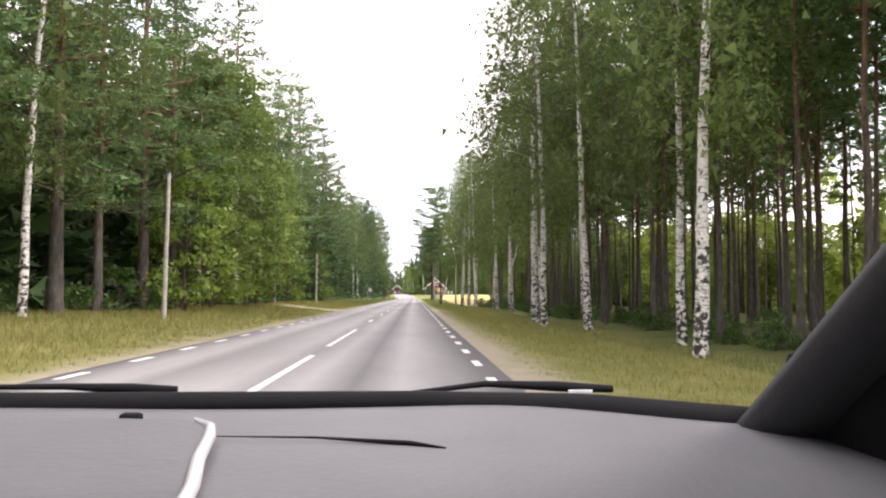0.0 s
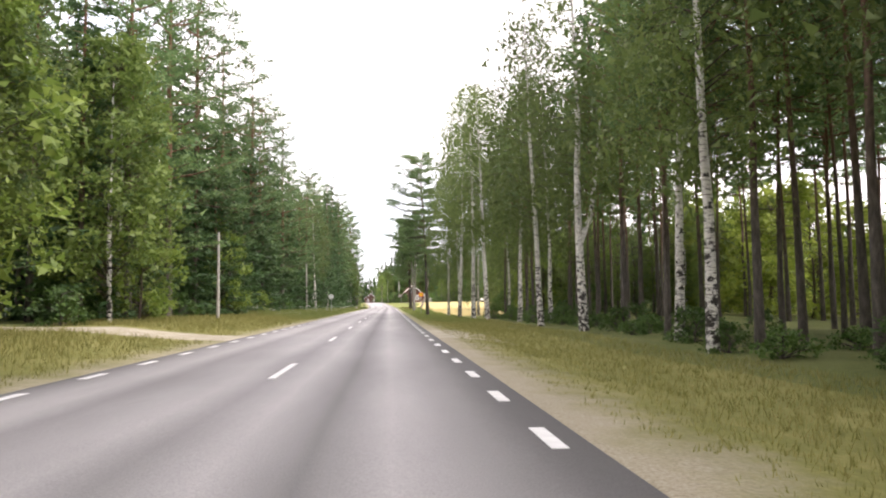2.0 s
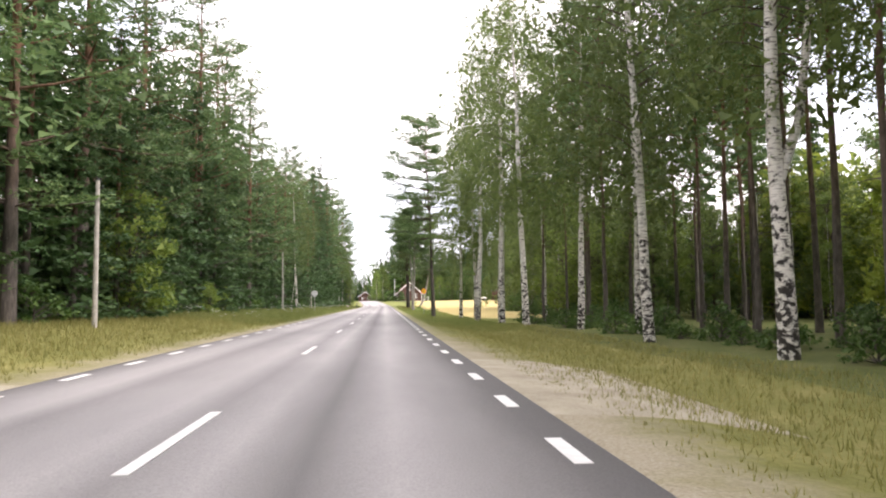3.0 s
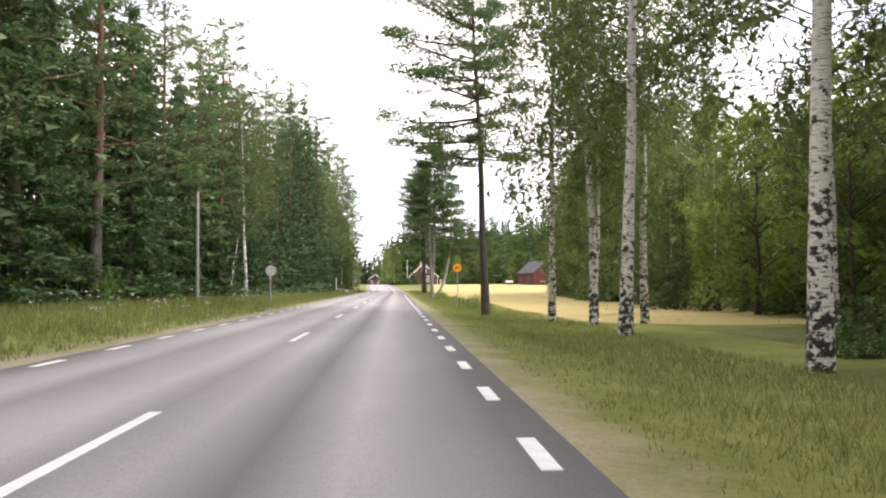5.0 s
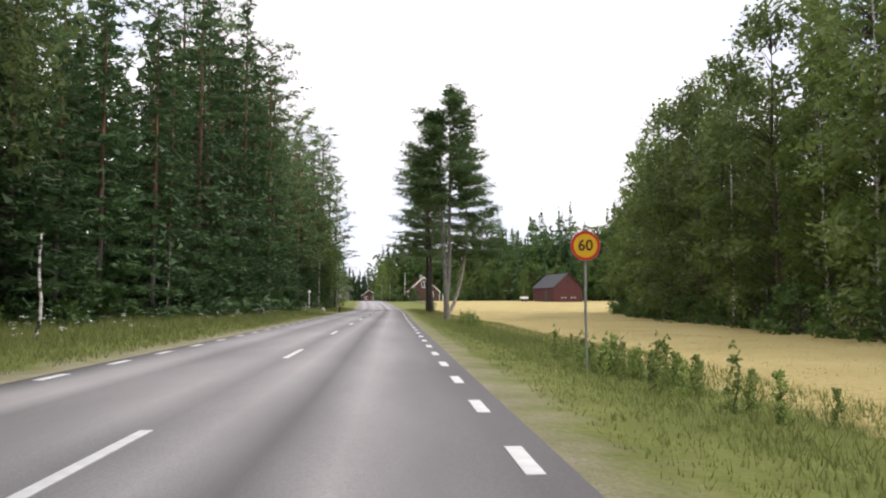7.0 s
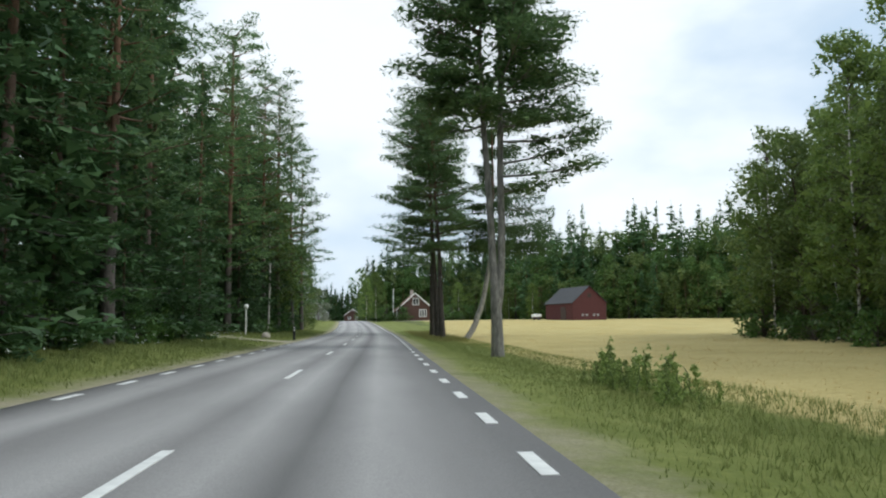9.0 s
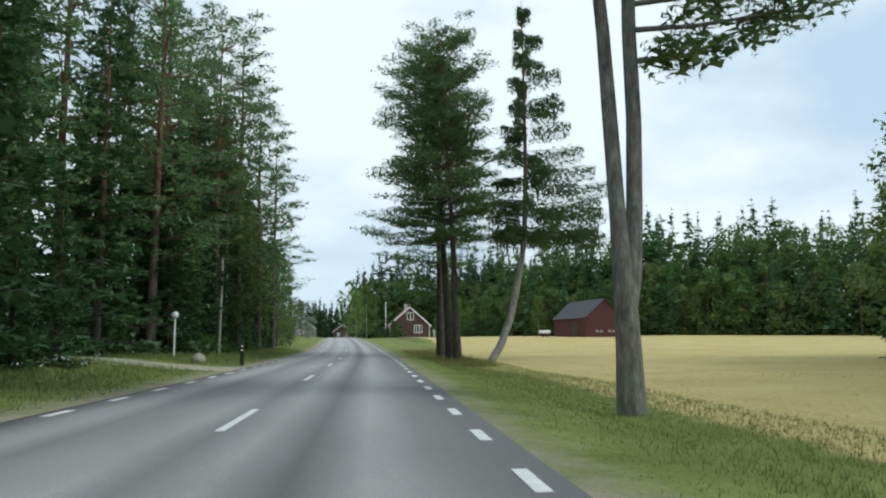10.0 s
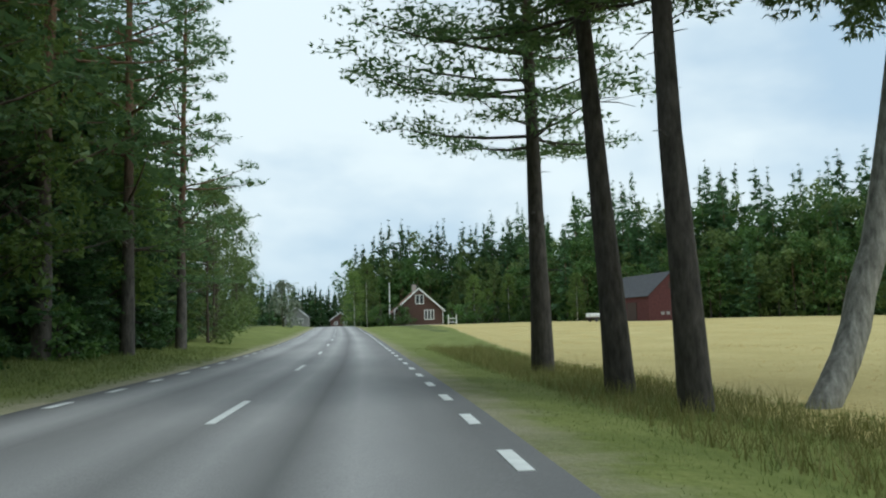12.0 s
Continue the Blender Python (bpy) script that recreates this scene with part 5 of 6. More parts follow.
# a small white shed and low trailer cover by the barn
shed = thing("small_trailer", pose(40.6, 345, ground_z(40.6, 345), 0, 0, 20), "small white covered trailer beside the barn", "trailer")
bm = bmesh.new()
box(bm, -1.1, 1.1, -0.7, 0.7, 0.75, 1.45, 0.15)
part("cover", bm, WHITE, shed)
bm = bmesh.new()
box(bm, -1.15, 1.15, -0.75, 0.75, 0.5, 0.75, 0.02)
part("bed", bm, DARK_WOOD, shed)
for sgn in (-1, 1):
    bm = bmesh.new()
    rod(bm, (0, sgn * 0.8, 0.32), (0, sgn * 1.0, 0.32), 0.34, n=16)
    part("wheel", bm, ROOF_DARK, shed)
for bx, by, bs in ((7.5, 383.0, 2.0), (4.5, 384, 1.9), (9.6, 381, 1.6), (21, 388, 1.9), (24.5, 392, 2.0), (28.5, 396, 2.1), (33, 398, 2.0), (38, 392, 1.8)):
    BUSHES[1].plant(bx, by, ground_z(bx, by) - 0.1, bx * 50 % 360, bs, 1.0, "rounded garden bush beside the red cottage")

for bx, by, bs, bk in ((-1.5, 392, 0.75, 0), (1.5, 398, 0.9, 2), (23, 400, 0.6, 1), (27.5, 399, 0.7, 0), (31.5, 402, 0.62, 1), (36, 398, 0.7, 2), (41, 385, 0.55, 1), (45.5, 372, 0.6, 0)):
    LEAFY[bk % 2].plant(bx, by, ground_z(bx, by) - 0.1, bx * 50 % 360, bs, 1.0, "light green garden tree near the red cottage")

# white garden gate by the cottage and the mast
gate = thing("garden_gate", pose(20.4, 384, ground_z(20.4, 384)), "white wooden garden gate beside the cottage", "gate")
for gx_ in (-0.9, 0.9):
    bm = bmesh.new()
    box(bm, gx_ - 0.1, gx_ + 0.1, -0.1, 0.1, -0.2, 2.2, 0.02)
    part("post", bm, WHITE, gate)
for gz in (0.5, 1.3):
    bm = bmesh.new()
    box(bm, -0.8, 0.8, -0.03, 0.03, gz, gz + 0.14)
    part("rail", bm, WHITE, gate)
mast = thing("flagpole", pose(6.6, 388, ground_z(6.6, 388)), "pale wooden flagpole standing in the cottage garden", "flagpole")
bm = bmesh.new()
rod(bm, (0, 0, -0.2), (0, 0, 9.6), 0.16, 0.09, 8)
part("pole", bm, WHITE, mast)
bm = bmesh.new()
bmesh.ops.create_uvsphere(bm, u_segments=10, v_segments=6, radius=0.16, matrix=Matrix.Translation((0, 0, 9.7)))
part("knob", bm, WHITE, mast, smooth=True)

# ------------------------------------------------------------------ poles, signs and posts by the road
POLE_WOOD = plain("weathered_pole", (0.42, 0.40, 0.36), 0.85, 0, 0.25, 5, 0.4)
STEEL = plain("galvanised_steel", (0.45, 0.46, 0.47), 0.45, 0.6, 0.12, 9)
SIGN_BACK = plain("sign_back", (0.55, 0.57, 0.58), 0.5, 0.3, 0.1, 5)
SIGN_YELLOW = plain("sign_yellow", (0.85, 0.50, 0.02), 0.4, 0, 0.05, 4, 0)
SIGN_RED = plain("sign_red", (0.62, 0.04, 0.03), 0.4, 0, 0.06, 4, 0)
BLACK = plain("black_plastic", (0.018, 0.018, 0.02), 0.5, 0, 0.2, 6)
SIGN_BLACK = plain("sign_black", (0.012, 0.012, 0.012), 0.4, 0, 0.1, 4, 0)


def utility_pole(x, y, h, tip=0.0):
    ob = thing("utility_pole", pose(x, y, ground_z(x, y) - 0.1, 0, tip, 0), "slim weathered grey wooden utility pole", "pole", "utility poles along the road")
    bm = bmesh.new()
    rod(bm, (0, 0, 0), (0, 0, h), 0.1, 0.072, 10)
    part("pole", bm, POLE_WOOD, ob, smooth=False)
    bm = bmesh.new()
    rod(bm, (0, 0, h), (0, 0, h + 0.08), 0.10, 0.02, 10)
    part("cap", bm, BLACK, ob)
    bm = bmesh.new()
    rod(bm, (-0.12, 0, h - 0.3), (0.16, 0, h - 0.3), 0.02, n=6)
    rod(bm, (0.16, 0, h - 0.32), (0.16, 0, h - 0.16), 0.035, 0.025, 8)
    part("insulator", bm, BLACK, ob)


for px_, py_, ph_, lean_ in ((-10.0, 31.0, 6.1, 0.6), (-10.15, 81.6, 5.4, 0), (-10.1, 133.3, 6.2, -0.5), (-10.4, 183.0, 6.3, 0), (-8.9, 233.5, 6.6, 0.8)):
    utility_pole(px_, py_, ph_, lean_)


def round_sign(x, y, z, r, back):
    if back:
        ob = thing("road_sign", pose(x, y, ground_z(x, y)), "grey back of a round road sign on a steel post", "sign")
    else:
        ob = thing("speed_limit_sign", pose(x, y, ground_z(x, y), 0, 0, -2), "round yellow speed limit sign with red rim on a steel post", "sign")
    g = ground_z(x, y)
    zc = z - g
    bm = bmesh.new()
    rod(bm, (0, 0.05, -0.3), (0, 0.05, zc + (0.1 if back else 0.2)), 0.03, n=10)
    part("post", bm, STEEL, ob)
    bm = bmesh.new()
    rod(bm, (0, -0.012, zc), (0, 0.012, zc), r, n=40)
    part("plate", bm, SIGN_BACK, ob)
    for dz in (-0.16, 0.16):
        bm = bmesh.new()
        box(bm, -r * 0.7, r * 0.7, -0.035 if back else 0.013, -0.013 if back else 0.035, zc + dz - 0.02, zc + dz + 0.02)
        part("bracket", bm, STEEL, ob)
    if not back:
        bm = bmesh.new()
        bmesh.ops.create_circle(bm, cap_ends=False, segments=40, radius=r * 0.985, matrix=pose(0, -0.016, zc, 90))
        outer = bm.edges[:]
        inner = bmesh.ops.create_circle(bm, cap_ends=False, segments=40, radius=r * 0.8, matrix=pose(0, -0.016, zc, 90))
        bmesh.ops.bridge_loops(bm, edges=bm.edges[:])
        g2 = bmesh.ops.extrude_face_region(bm, geom=bm.faces[:])
        bmesh.ops.translate(bm, vec=(0, -0.004, 0), verts=[v for v in g2["geom"] if isinstance(v, bmesh.types.BMVert)])
        part("rim", bm, SIGN_RED, ob, "red rim")
        bm = bmesh.new()
        rod(bm, (0, -0.0125, zc), (0, -0.017, zc), r * 0.81, n=40)
        part("face", bm, SIGN_YELLOW, ob, "yellow reflective face")
        cu = bpy.data.curves.new("digits", 'FONT')
        cu.body = "60"
        cu.size, cu.extrude, cu.align_x, cu.align_y = r * 1.02, 0.002, 'CENTER', 'CENTER'
        cu.offset = 0.004
        txt = new("digits", cu)
        txt.parent = ob
        txt.location, txt.rotation_euler = (0, -0.022, zc), (radians(90), 0, 0)
        cu.materials.append(SIGN_BLACK)


round_sign(5.2, 143.2, 2.46, 0.33, False)
round_sign(-7.64, 143.0, 2.27, 0.36, True)

marker = thing("marker_post", pose(-5.0, 218.5, ground_z(-5.0, 218.5)), "short black roadside marker post with white reflectors", "post")
bm = bmesh.new()
box(bm, -0.09, 0.09, -0.05, 0.05, -0.1, 1.05, 0.02)
part("body", bm, BLACK, marker)
for z in (0.68, 0.86):
    bm = bmesh.new()
    box(bm, -0.045, 0.045, -0.062, -0.05, z, z + 0.1, 0.004)
    part("reflector", bm, WHITE, marker, "white reflector")

lamp_post = thing("lamp_post", pose(-9.0, 221.8, ground_z(-9.0, 221.8)), "white slim post with a round white lamp head", "lamp")
bm = bmesh.new()
rod(bm, (0, 0, -0.1), (0, 0, 2.0), 0.055, n=10)
part("post", bm, WHITE, lamp_post)
bm = bmesh.new()
bmesh.ops.create_uvsphere(bm, u_segments=16, v_segments=10, radius=0.19, matrix=Matrix.Translation((0, 0, 2.16)))
part("globe", bm, WHITE, lamp_post, "white round globe", True)

bm = bmesh.new()
bmesh.ops.create_icosphere(bm, subdivisions=3, radius=0.34)
rock_rng = random.Random(3)
rock_ph = [rock_rng.uniform(0, 6) for k in range(6)]
for v in bm.verts:
    c = v.co
    v.co = c * (1 + 0.12 * math.sin(7 * c.x + rock_ph[0]) + 0.1 * math.sin(8 * c.y + rock_ph[1]) + 0.08 * math.sin(9 * c.z + rock_ph[2]))
    v.co.z *= 0.85
rock_me = bpy.data.meshes.new("boulder")
bm.to_mesh(rock_me)
bm.free()
rock_me.materials.append(plain("pale_granite", (0.36, 0.32, 0.27), 0.85, 0, 0.3, 7, 0.5))
rock = new("boulder", rock_me)
rock.location = (-7.0, 218.4, ground_z(-7.0, 218.4) + 0.16)
tagged(rock, "pale rounded boulder in the grass beside the driveway", "stone")

for x, y, sc in ((-10.6, 101.5, 0.24), (-11.2, 104.0, 0.3), (-10.9, 107.0, 0.22), (-11.6, 110.5, 0.3)):
    YOUNG[2].plant(x, y, ground_z(x, y) - 0.05, x * 91 % 360, sc, 1.0, "low bright green shrub on the grassy bank")

# bare pale stems of dead young birches at the forest edge
for sx_, sy_, sh_, stilt in ((-10.4, 142.7, 4.2, 8), (-10.3, 165.6, 3.6, 5), (-8.6, 148.0, 3.0, 3)):
    rng_ = np.random.default_rng(int(sy_))
    ln = trunk_line(sh_, rng_, 0.2, 6)
    ob = thing("dead_birch_stem", pose(sx_, sy_, ground_z(sx_, sy_) - 0.1, 0, stilt, 0), "thin pale leafless birch stem leaning at the forest edge", "tree", "bare birch stems")
    v_, f_ = tube_np(ln, np.linspace(0.06, 0.025, 6), 7)
    part_mesh("trunk", mesh_np("bare_stem", v_, f_, BIRCH_BARK, True), ob)


# ------------------------------------------------------------------ far end of the road: street lamp and pale houses
def street_lamp(x, y):
    ob = thing("street_lamp", pose(x, y, ground_z(x, y)), "grey street lamp with a curved arm over the road", "lamp", "street lamps in the village")
    bm = bmesh.new()
    rod(bm, (0, 0, 0), (0, 0, 8.0), 0.11, 0.07, 8)
    part("post", bm, STEEL, ob)
    bm = bmesh.new()
    rod(bm, (0, 0, 7.95), (1.0, 0, 8.5), 0.05, n=6)
    rod(bm, (1.0, 0, 8.5), (1.7, 0, 8.6), 0.05, n=6)
    part("arm", bm, STEEL, ob)
    bm = bmesh.new()
    box(bm, 1.5, 2.3, -0.16, 0.16, 8.5, 8.68, 0.05)
    part("lamp_head", bm, WHITE, ob)


street_lamp(-14.5, 372)
street_lamp(-19.0, 430)


def far_house(x, y, w, turn, wall, label, eave=3.2, ridge=6.0):
    ob = thing("village_house", pose(x, y, ground_z(x, y) - 0.1, 0, 0, turn), label, "house", "village houses")
    gable_walls(w, 10.0, eave, ridge, wall, ob)
    gable_roof(w, 10.0, eave, ridge, 0.4, 0.12, ROOF_DARK, ob)
    for sgn in (-1, 1):
        bm = bmesh.new()
        a, b = Vector((0, -0.46, ridge - 0.1)), Vector((sgn * (w / 2 + 0.4), -0.46, eave - 0.4 * (ridge - eave) / (w / 2) - 0.1))
        g = bmesh.ops.extrude_face_region(bm, geom=[bm.faces.new([bm.verts.new(v) for v in (a, b, b + Vector((0, 0, 0.3)), a + Vector((0, 0, 0.3)))])])
        bmesh.ops.translate(bm, vec=(0, 0.05, 0), verts=[v for v in g["geom"] if isinstance(v, bmesh.types.BMVert)])
        bmesh.ops.recalc_face_normals(bm, faces=bm.faces[:])
        part("bargeboard", bm, WHITE, ob, "white bargeboard")
    window_part(ob, -w * 0.22, 1.2, 1.4, 1.4, 1)
    window_part(ob, w * 0.22, 1.2, 1.4, 1.4, 1)


SILVER.plant(-12.4, 344, ground_z(-12.4, 344) - 0.1, 40)
far_house(-20.5, 455, 7.0, 0, PALE, "pale village house further along the road")
far_house(-28.0, 293, 8.5, 6, FALU, "red house half hidden behind the roadside forest", 5.2, 9.2)
far_house(-9.0, 520, 8.0, -4, BROWN, "low brown village house where the road bends")


# ------------------------------------------------------------------ grass, weeds and straw
def tufts(name, label, count, pick, height, width, material, seed, blades=3):
    rng = np.random.default_rng(seed)
    x, y, hh = pick(rng, count)
    z = land(x, y) - 0.02
    c = np.repeat(np.column_stack([x, y, z]), blades, 0)
    c[:, :2] += rng.normal(0, 0.05, (len(c), 2))
    n = len(c)
    d = np.column_stack([rng.normal(0, 0.32, n), rng.normal(0, 0.32, n), np.ones(n)])
    L = (height * np.repeat(hh, blades) * rng.uniform(0.6, 1.3, n))[:, None]
    side = np.column_stack([rng.normal(0, 1, n), rng.normal(0, 1, n), np.zeros(n)])
    side /= np.linalg.norm(side, axis=1)[:, None]
    W = width * rng.uniform(0.7, 1.4, (n, 1))
    v = np.stack([c - side * W, c + side * W, c + d * L + side * W * 0.1], 1).reshape(-1, 3)
    ob = new(name, mesh_np(name, v, np.arange(3 * n).reshape(-1, 3), material))
    tagged(ob, label, "grass", kind="stuff")


def pick_verge(side, s0, s1, y0, y1):
    def pick(rng, count):
        y = rng.uniform(y0, y1, count)
        s = side * (s0 + (s1 - s0) * rng.uniform(0, 1, count) ** 0.85)
        if side < 0:
            ok = (np.abs(y - 63.5 + 0.12 * (s + 4)) > 2.3) & (np.abs(y - 214.5 + 0.05 * (s + 4)) > 2.2)
            y, s = y[ok], s[ok]
        else:
            ok = (y > 106) | (s < 10.4)
            y, s = y[ok], s[ok]
        return mid(y) + s, y, (0.55 + 0.75 * smooth01(s0, s0 + 2.5, np.abs(s))) * (1 - 0.4 * smooth01(165, 195, y))
    return pick


tufts("verge_grass", "dry yellow-green grass on the road verge", 30000, pick_verge(1, 4.2, 13.0, 3, 100), 0.125, 0.008, GRASS_BLADE, 1)
tufts("verge_grass", "fresh green grass on the road verge by the field", 46000, pick_verge(1, 4.2, 9.6, 92, 260), 0.125, 0.008, FRESH_BLADE, 11)
tufts("verge_grass_across", "yellow-green grass on the far road verge", 22000, pick_verge(-1, 4.1, 12.0, 3, 105), 0.19, 0.010, GRASS_BLADE, 2)
tufts("verge_grass_across", "long green grass below the forest edge", 40000, pick_verge(-1, 4.1, 12.0, 95, 262), 0.24, 0.010, FRESH_BLADE, 12)


def pick_field(rng, count):
    y = rng.uniform(108, 330, count)
    x = edge_right(y) + 0.2 + 34 * rng.uniform(0, 1, count) ** 1.25
    return x, y, np.ones(count)


tufts("field_straw", "ripe tan corn standing in the field", 30000, pick_field, 0.055, 0.012, STRAW, 3)


def pick_dry(rng, count):
    y = rng.uniform(222, 262, count)
    x = mid(y) + 5.6 + 3.4 * rng.uniform(0, 1, count) ** 0.7
    return x, y, 0.6 + 0.8 * np.sin(0.7 * y + 1.3 * x) ** 2


tufts("dry_grass", "long dry brownish grass round the foot of the pines", 5200, pick_dry, 0.3, 0.008, GRASS_BLADE, 14)


# white umbels of wild flowers in the long grass, head by head but in one mesh
def wild_flowers(count, seed):
    rng = np.random.default_rng(seed)
    fy = np.concatenate([rng.uniform(92, 211, count // 2), rng.choice([97.0, 118.0, 131.0, 149.0, 176.0, 190.0, 203.0], count - count // 2) + rng.normal(0, 2.2, count - count // 2)])
    fx = mid(fy) - rng.uniform(5.2, 9.2, count)
    foot = np.column_stack([fx, fy, land(fx, fy)])
    tall = rng.uniform(0.4, 0.75, count)[:, None]
    tip = foot + np.column_stack([rng.normal(0, 0.05, (count, 2)), np.zeros(count)]) + np.array([0, 0, 1.0]) * tall
    side = np.array([0.004, 0.002, 0])
    stems = np.stack([foot - side, foot + side, tip], 1).reshape(-1, 3)
    c = np.repeat(tip, 7, 0) + rng.normal(0, 1, (7 * count, 3)) * np.array([0.045, 0.045, 0.012])
    heads, faces = leaves_np(c, rng.normal(0, 1, (7 * count, 3)) * np.array([1, 1, 0.3]), 0.04, 0.034, rng)
    ob = thing("wild_flowers", pose(0, 0, 0), "white wild flowers standing in the long verge grass", "flowers")
    ob["kind"] = "stuff"
    part_mesh("stems", mesh_np("stems", stems, np.arange(3 * count).reshape(-1, 3), GREEN_STEM), ob)["kind"] = "stuff"
    part_mesh("umbels", mesh_np("umbels", heads, faces, WHITE), ob)["kind"] = "stuff"


wild_flowers(320, 17)

# tall weeds, plant by plant
WEEDS = [Tree("tall_weed", broad_np(131 + i, h, 0.1, 0.008, 24, 7, 0.085, 0.02, False, 2, 0.025), GREEN_STEM, WEED_LEAF,
              "tall leafy green weed at the edge of the ripe field", "weed", "tall weeds by the field")
         for i, h in enumerate((0.95, 0.75, 1.1))]
for i in range(125):
    x, y = (rnd.gauss(6.0, 0.35), rnd.gauss(143.5, 3.0)) if i < 75 else (rnd.uniform(5.9, 7.0), rnd.uniform(175.5, 182))
    WEEDS[i % 3].plant(x, y, ground_z(x, y) - 0.03, rnd.uniform(0, 360), rnd.uniform(0.5, 0.85), rnd.uniform(0.8, 1.25), "", rnd.uniform(-9, 9))


# ------------------------------------------------------------------ the car in which the drive begins
DASH = plain("dashboard_plastic", (0.135, 0.137, 0.145), 0.62, 0, 0.08, 5, 0.35)
PILLAR_TRIM = plain("pillar_trim", (0.045, 0.045, 0.048), 0.7, 0, 0.1, 6, 0.3)
CAR_PAINT = plain("car_paint", (0.05, 0.055, 0.065), 0.3, 0.3, 0.08, 3, 0)
CHROME = plain("bright_trim", (0.85, 0.85, 0.84), 0.25, 0.2, 0.04, 6, 0)
RUBBER = plain("rubber", (0.010, 0.010, 0.011), 0.75, 0, 0.15, 8)
RUBBER.node_tree.nodes["Principled BSDF"].inputs["Specular IOR Level"].default_value = 0.15
car = thing("car", pose(-0.35, 0, 0), "dark car with a grey dashboard standing on the road", "car")


def car_bm(bm):
    bmesh.ops.translate(bm, vec=(0.35, 0, 0), verts=bm.verts[:])
    return bm


def loft(sections):
    """A closed skin over sections of equal point count."""
    bm = bmesh.new()
    rings = [[bm.verts.new(p) for p in s] for s in sections]
    n = len(rings[0])
    for a, b in zip(rings, rings[1:]):
        for i in range(n):
            bm.faces.new((a[i], a[(i + 1) % n], b[(i + 1) % n], b[i]))
    bm.faces.new(rings[0][::-1])
    bm.faces.new(rings[-1])
    bmesh.ops.recalc_face_normals(bm, faces=bm.faces[:])
    return bm


def body_section(y, half, low, high, round_):
    c = -0.35
    return [(c - half, y, low), (c - half, y, high - round_), (c - half + round_, y, high), (c + half - round_, y, high), (c + half, y, high - round_), (c + half, y, low)]


part("body", car_bm(loft([body_section(*s) for s in ((-2.95, 0.86, 0.35, 0.80, 0.1), (-2.7, 0.96, 0.25, 0.92, 0.1), (-1.0, 0.99, 0.22, 0.95, 0.08), (0.6, 0.99, 0.22, 0.95, 0.08),
                                                     (1.45, 0.98, 0.22, 0.93, 0.08), (2.2, 0.9, 0.25, 0.78, 0.12), (2.4, 0.78, 0.3, 0.66, 0.1))])), CAR_PAINT, car)
bm = loft([[(-0.35 + sx2 * w2, y2, z2 + dz) for sx2, dz in ((-1, 0), (1, 0), (1, 0.05), (-1, 0.05))] for y2, w2, z2 in ((-2.2, 0.8, 1.4), (-1.4, 0.92, 1.55), (-0.4, 0.98, 1.63), (0.42, 0.98, 1.6))])
part("roof", car_bm(bm), CAR_PAINT, car)
for sgn in (-1, 1):
    x0 = -0.35 + sgn * 0.96
    sections = []
    for q in np.linspace(-0.2, 1, 10):
        cx, cy, cz = 0.515 + 0.03 * q, 1.165 - 0.76 * q, 1.07 + 0.56 * q
        flare = 0.006 * (1 - q) ** 4
        ring = [(cx - flare + 0.26 * (1 - math.cos(a)) / 2, cy + 0.05 * math.sin(a), cz + 0.035 * math.sin(a)) for a in np.linspace(0, 2 * math.pi, 14, endpoint=False)]
        sections.append([(x if sgn > 0 else -0.70 - x, y, z) for x, y, z in ring])
    part("pillar", car_bm(loft(sections)), PILLAR_TRIM, car, "grey windscreen pillar trim", True)
    bm = bmesh.new()
    box(bm, min(x0 - sgn * 0.02, x0 + sgn * 0.05), max(x0 - sgn * 0.02, x0 + sgn * 0.05), -0.6, 1.18, 0.9, 1.2, 0.02)
    part("door_top", car_bm(bm), RUBBER, car, "black door top")
    # added black sheet for the deep shade on pillar and door; blocks side light
    bm = bmesh.new()
    xa = x0 + sgn * 0.052
    f = bm.faces.new([bm.verts.new((xa, y2, z2)) for y2, z2 in ((-0.6, 0.9), (1.2, 0.9), (1.2, 1.02), (0.46, 1.58), (-0.6, 1.6))])
    g = bmesh.ops.extrude_face_region(bm, geom=[f])
    bmesh.ops.translate(bm, vec=(sgn * 0.018, 0, 0), verts=[v for v in g["geom"] if isinstance(v, bmesh.types.BMVert)])
    bmesh.ops.recalc_face_normals(bm, faces=bm.faces[:])
    part("side_shade_panel", car_bm(bm), RUBBER, car, "black panel standing in for the shade behind the pillar")
    bm = rod(bmesh.new(), (-0.35 + sgn * 0.78, -2.05, 1.42), (x0 - sgn * 0.08, -2.6, 0.9), 0.06, 0.08, 10)
    part("pillar", car_bm(bm), CAR_PAINT, car)
    bm = bmesh.new()
    box(bm, x0 - 0.03, x0 + 0.03, -2.4, -0.6, 0.9, 1.0, 0.01)
    part("sill", car_bm(bm), PILLAR_TRIM, car)
    for y2 in (-1.9, 1.6):
        bm = rod(bmesh.new(), (x0 - sgn * 0.16, y2, 0.32), (x0 + sgn * 0.05, y2, 0.32), 0.32, n=24)
        wheel = part("wheel", car_bm(bm), RUBBER, car, "black tyre", True)
        bm = rod(bmesh.new(), (x0 + sgn * 0.045, y2, 0.32), (x0 + sgn * 0.06, y2, 0.32), 0.2, n=20)
        part("rim", car_bm(bm), STEEL, wheel)

# unseen rear seat shapes, added to keep light from entering the cabin behind
bm = bmesh.new()
box(bm, -1.28, 0.58, -1.25, -1.05, 0.6, 1.5, 0.04)
part("rear_light_block", car_bm(bm), RUBBER, car, "unseen dark block, shaped as a backrest, that shades the cabin")
bm = bmesh.new()
box(bm, -1.28, 0.58, -1.05, -0.5, 0.5, 0.98, 0.04)
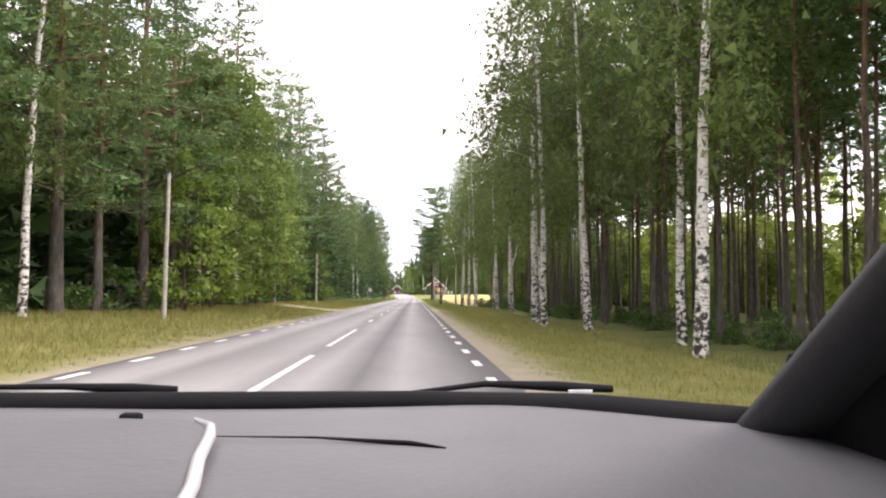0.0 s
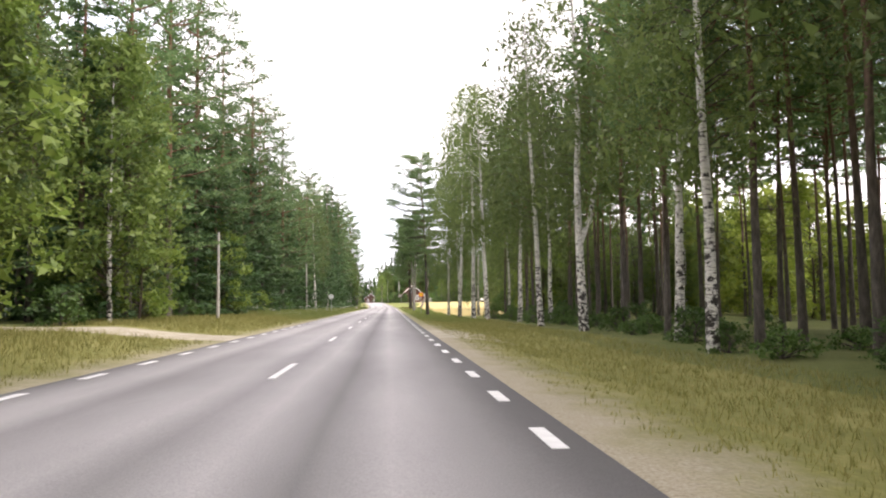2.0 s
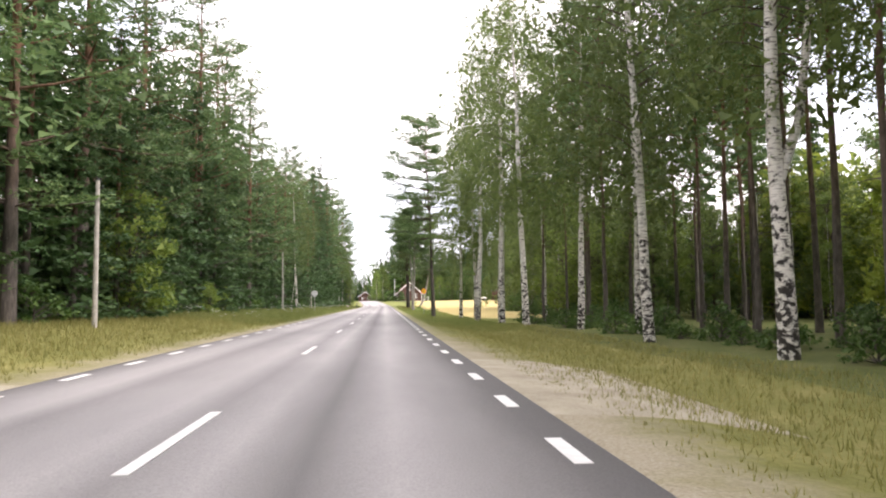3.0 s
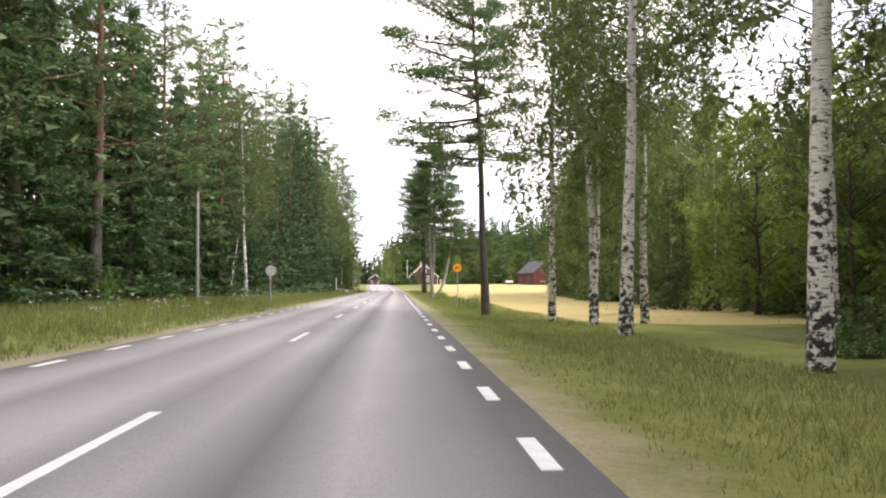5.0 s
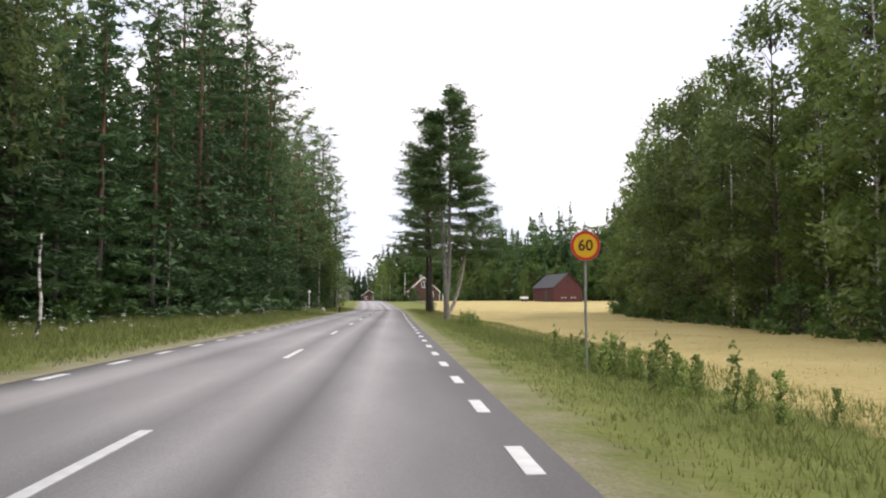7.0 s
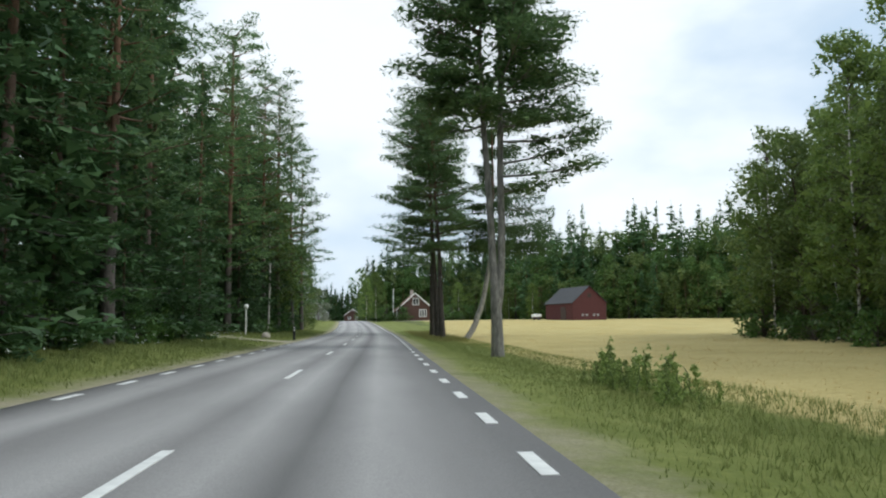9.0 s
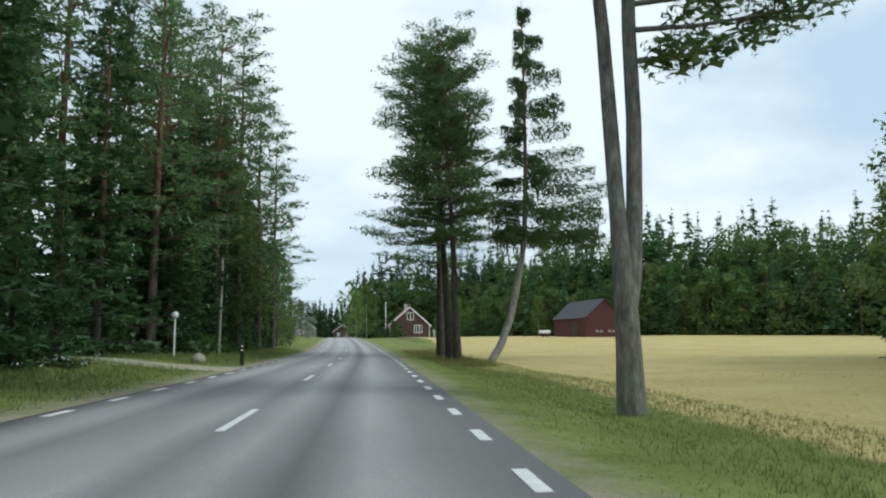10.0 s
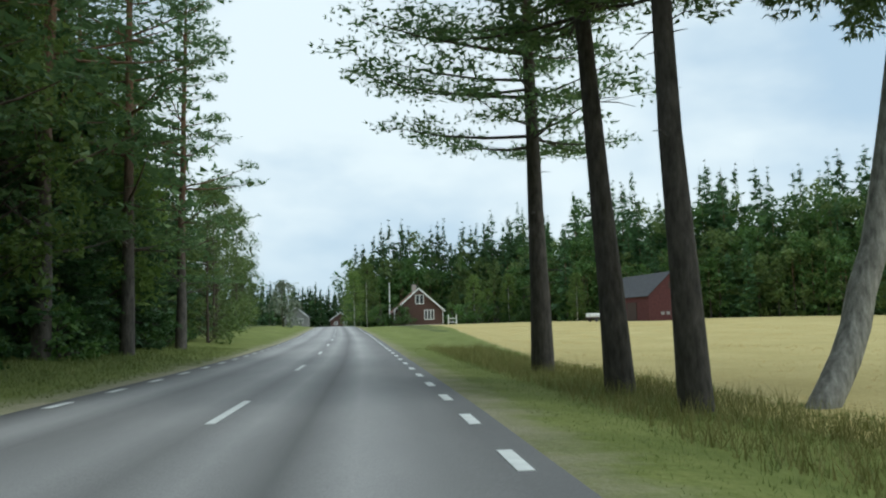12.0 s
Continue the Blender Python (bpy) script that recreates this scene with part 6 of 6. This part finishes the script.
part("low_light_block", car_bm(bm), RUBBER, car, "unseen dark block, shaped as a cushion, that shades the cabin")

# padded top of the dashboard
dxs, dys = np.linspace(-1.24, 0.6, 34), np.linspace(0.58, 1.27, 16)
DX, DY = np.meshgrid(dxs, dys)
front = 1.27 - 0.10 * smooth01(0.1, 0.6, DX) - 0.05 * smooth01(-0.5, -1.14, DX)
DY2 = 0.58 + (DY - 0.58) / 0.69 * (front - 0.58)
DZ = 1.098 - 0.018 * smooth01(0.1, 0.6, DX) - 0.012 * smooth01(0.66, 0.58, DY2) + 0.004 * np.sin(DX * 5) * smooth01(0.6, 0.9, DY2)
dv_ = np.column_stack([DX.ravel() + 0.35, DY2.ravel(), DZ.ravel()])
ii, jj = np.meshgrid(np.arange(15), np.arange(33), indexing="ij")
df = np.stack([ii * 34 + jj, ii * 34 + jj + 1, (ii + 1) * 34 + jj + 1, (ii + 1) * 34 + jj], -1).reshape(-1, 4)
dl = dv_.copy()
dl[:, 2] = 0.9
rim_ids = list(range(34)) + [i * 34 + 33 for i in range(1, 16)] + [15 * 34 + j for j in range(32, -1, -1)] + [i * 34 for i in range(14, 0, -1)]
skirt = [[a, a + len(dv_), b_ + len(dv_), b_] for a, b_ in zip(rim_ids, rim_ids[1:] + rim_ids[:1])]
dash = part_mesh("dashboard", mesh_np("dashboard", np.concatenate([dv_, dl]), np.concatenate([df, np.array(skirt)]), DASH, True), car, "soft grey plastic dashboard top")
# hood over the instruments, edged by the bright strip
hood_edge = [(-0.299, 1.053, 1.112), (-0.262, 0.99, 1.113), (-0.245, 0.92, 1.113), (-0.225, 0.80, 1.112), (-0.203, 0.70, 1.108), (-0.195, 0.62, 1.1)]
bm = bmesh.new()
up = [bm.verts.new((x, y, z)) for x, y, z in hood_edge]
far = [bm.verts.new((x, y, z)) for x, y, z in ((-0.45, 1.08, 1.112), (-0.62, 1.09, 1.112), (-0.8, 1.06, 1.11), (-0.95, 1.0, 1.105), (-1.0, 0.85, 1.1), (-1.0, 0.62, 1.098))]
f_ = bm.faces.new(up[::-1] + far)
g_ = bmesh.ops.extrude_face_region(bm, geom=[f_])
bmesh.ops.translate(bm, vec=(0, 0, -0.04), verts=[v for v in g_["geom"] if isinstance(v, bmesh.types.BMVert)])
bmesh.ops.recalc_face_normals(bm, faces=bm.faces[:])
part("instrument_hood", car_bm(bm), DASH, dash)
v_, f_ = tube_np([(x + 0.35 + 0.006, y, z + 0.001) for x, y, z in hood_edge], [0.003, 0.006, 0.0075, 0.0075, 0.0075, 0.0075], 8)
part_mesh("trim_strip", mesh_np("trim_strip", v_, f_, CHROME, True), dash, "bright white trim strip")
v_, f_ = tube_np([(-0.26 + 0.35, 1.0, 1.1), (-0.12 + 0.35, 0.985, 1.1005), (0.0 + 0.35, 0.945, 1.1005), (0.044 + 0.35, 0.918, 1.1)], [0.0008, 0.0016, 0.0036, 0.001], 6)
part_mesh("vent_slit", mesh_np("vent_slit", v_, f_, RUBBER, True), dash, "dark air vent slit")
bm = bmesh.new()
box(bm, -0.405, -0.375, 1.07, 1.09, 1.1, 1.118, 0.005)
part("sensor", car_bm(bm), RUBBER, dash, "small black light sensor")
# black rim below the windscreen and the wipers
cw = [(-1.2, 1.22, 1.085), (-0.7, 1.30, 1.1), (0.0, 1.33, 1.1), (0.3, 1.30, 1.093), (0.56, 1.2, 1.08)]
v_, f_ = tube_np([(x + 0.35, y, z - 0.004) for x, y, z in cw], [0.021, 0.023, 0.021, 0.027, 0.03], 10)
part_mesh("windscreen_seal", mesh_np("windscreen_seal", v_, f_, RUBBER, True), car, "black lower edge of the windscreen")
for pts_, tip_ in (([(0.003, 1.36, 1.109), (0.14, 1.385, 1.122), (0.27, 1.385, 1.117), (0.375, 1.385, 1.112)], 0), ([(-0.80, 1.385, 1.117), (-0.62, 1.385, 1.118), (-0.5, 1.385, 1.114), (-0.42, 1.385, 1.112)], 1)):
    v_, f_ = tube_np([(x + 0.35, y, z) for x, y, z in pts_], [0.004, 0.006, 0.010, 0.007], 7)
    wiper = part_mesh("wiper", mesh_np("wiper", v_, f_, RUBBER, True), car, "black windscreen wiper")
    x_, y_, z_ = pts_[2]
    # small bright chip that models the white highlight on the blade
    bm = bmesh.new()
    box(bm, x_ + 0.02, x_ + 0.065, y_ - 0.012, y_ - 0.006, z_ - 0.012, z_ - 0.005, 0.001)
    part("clip", car_bm(bm), CHROME, wiper)
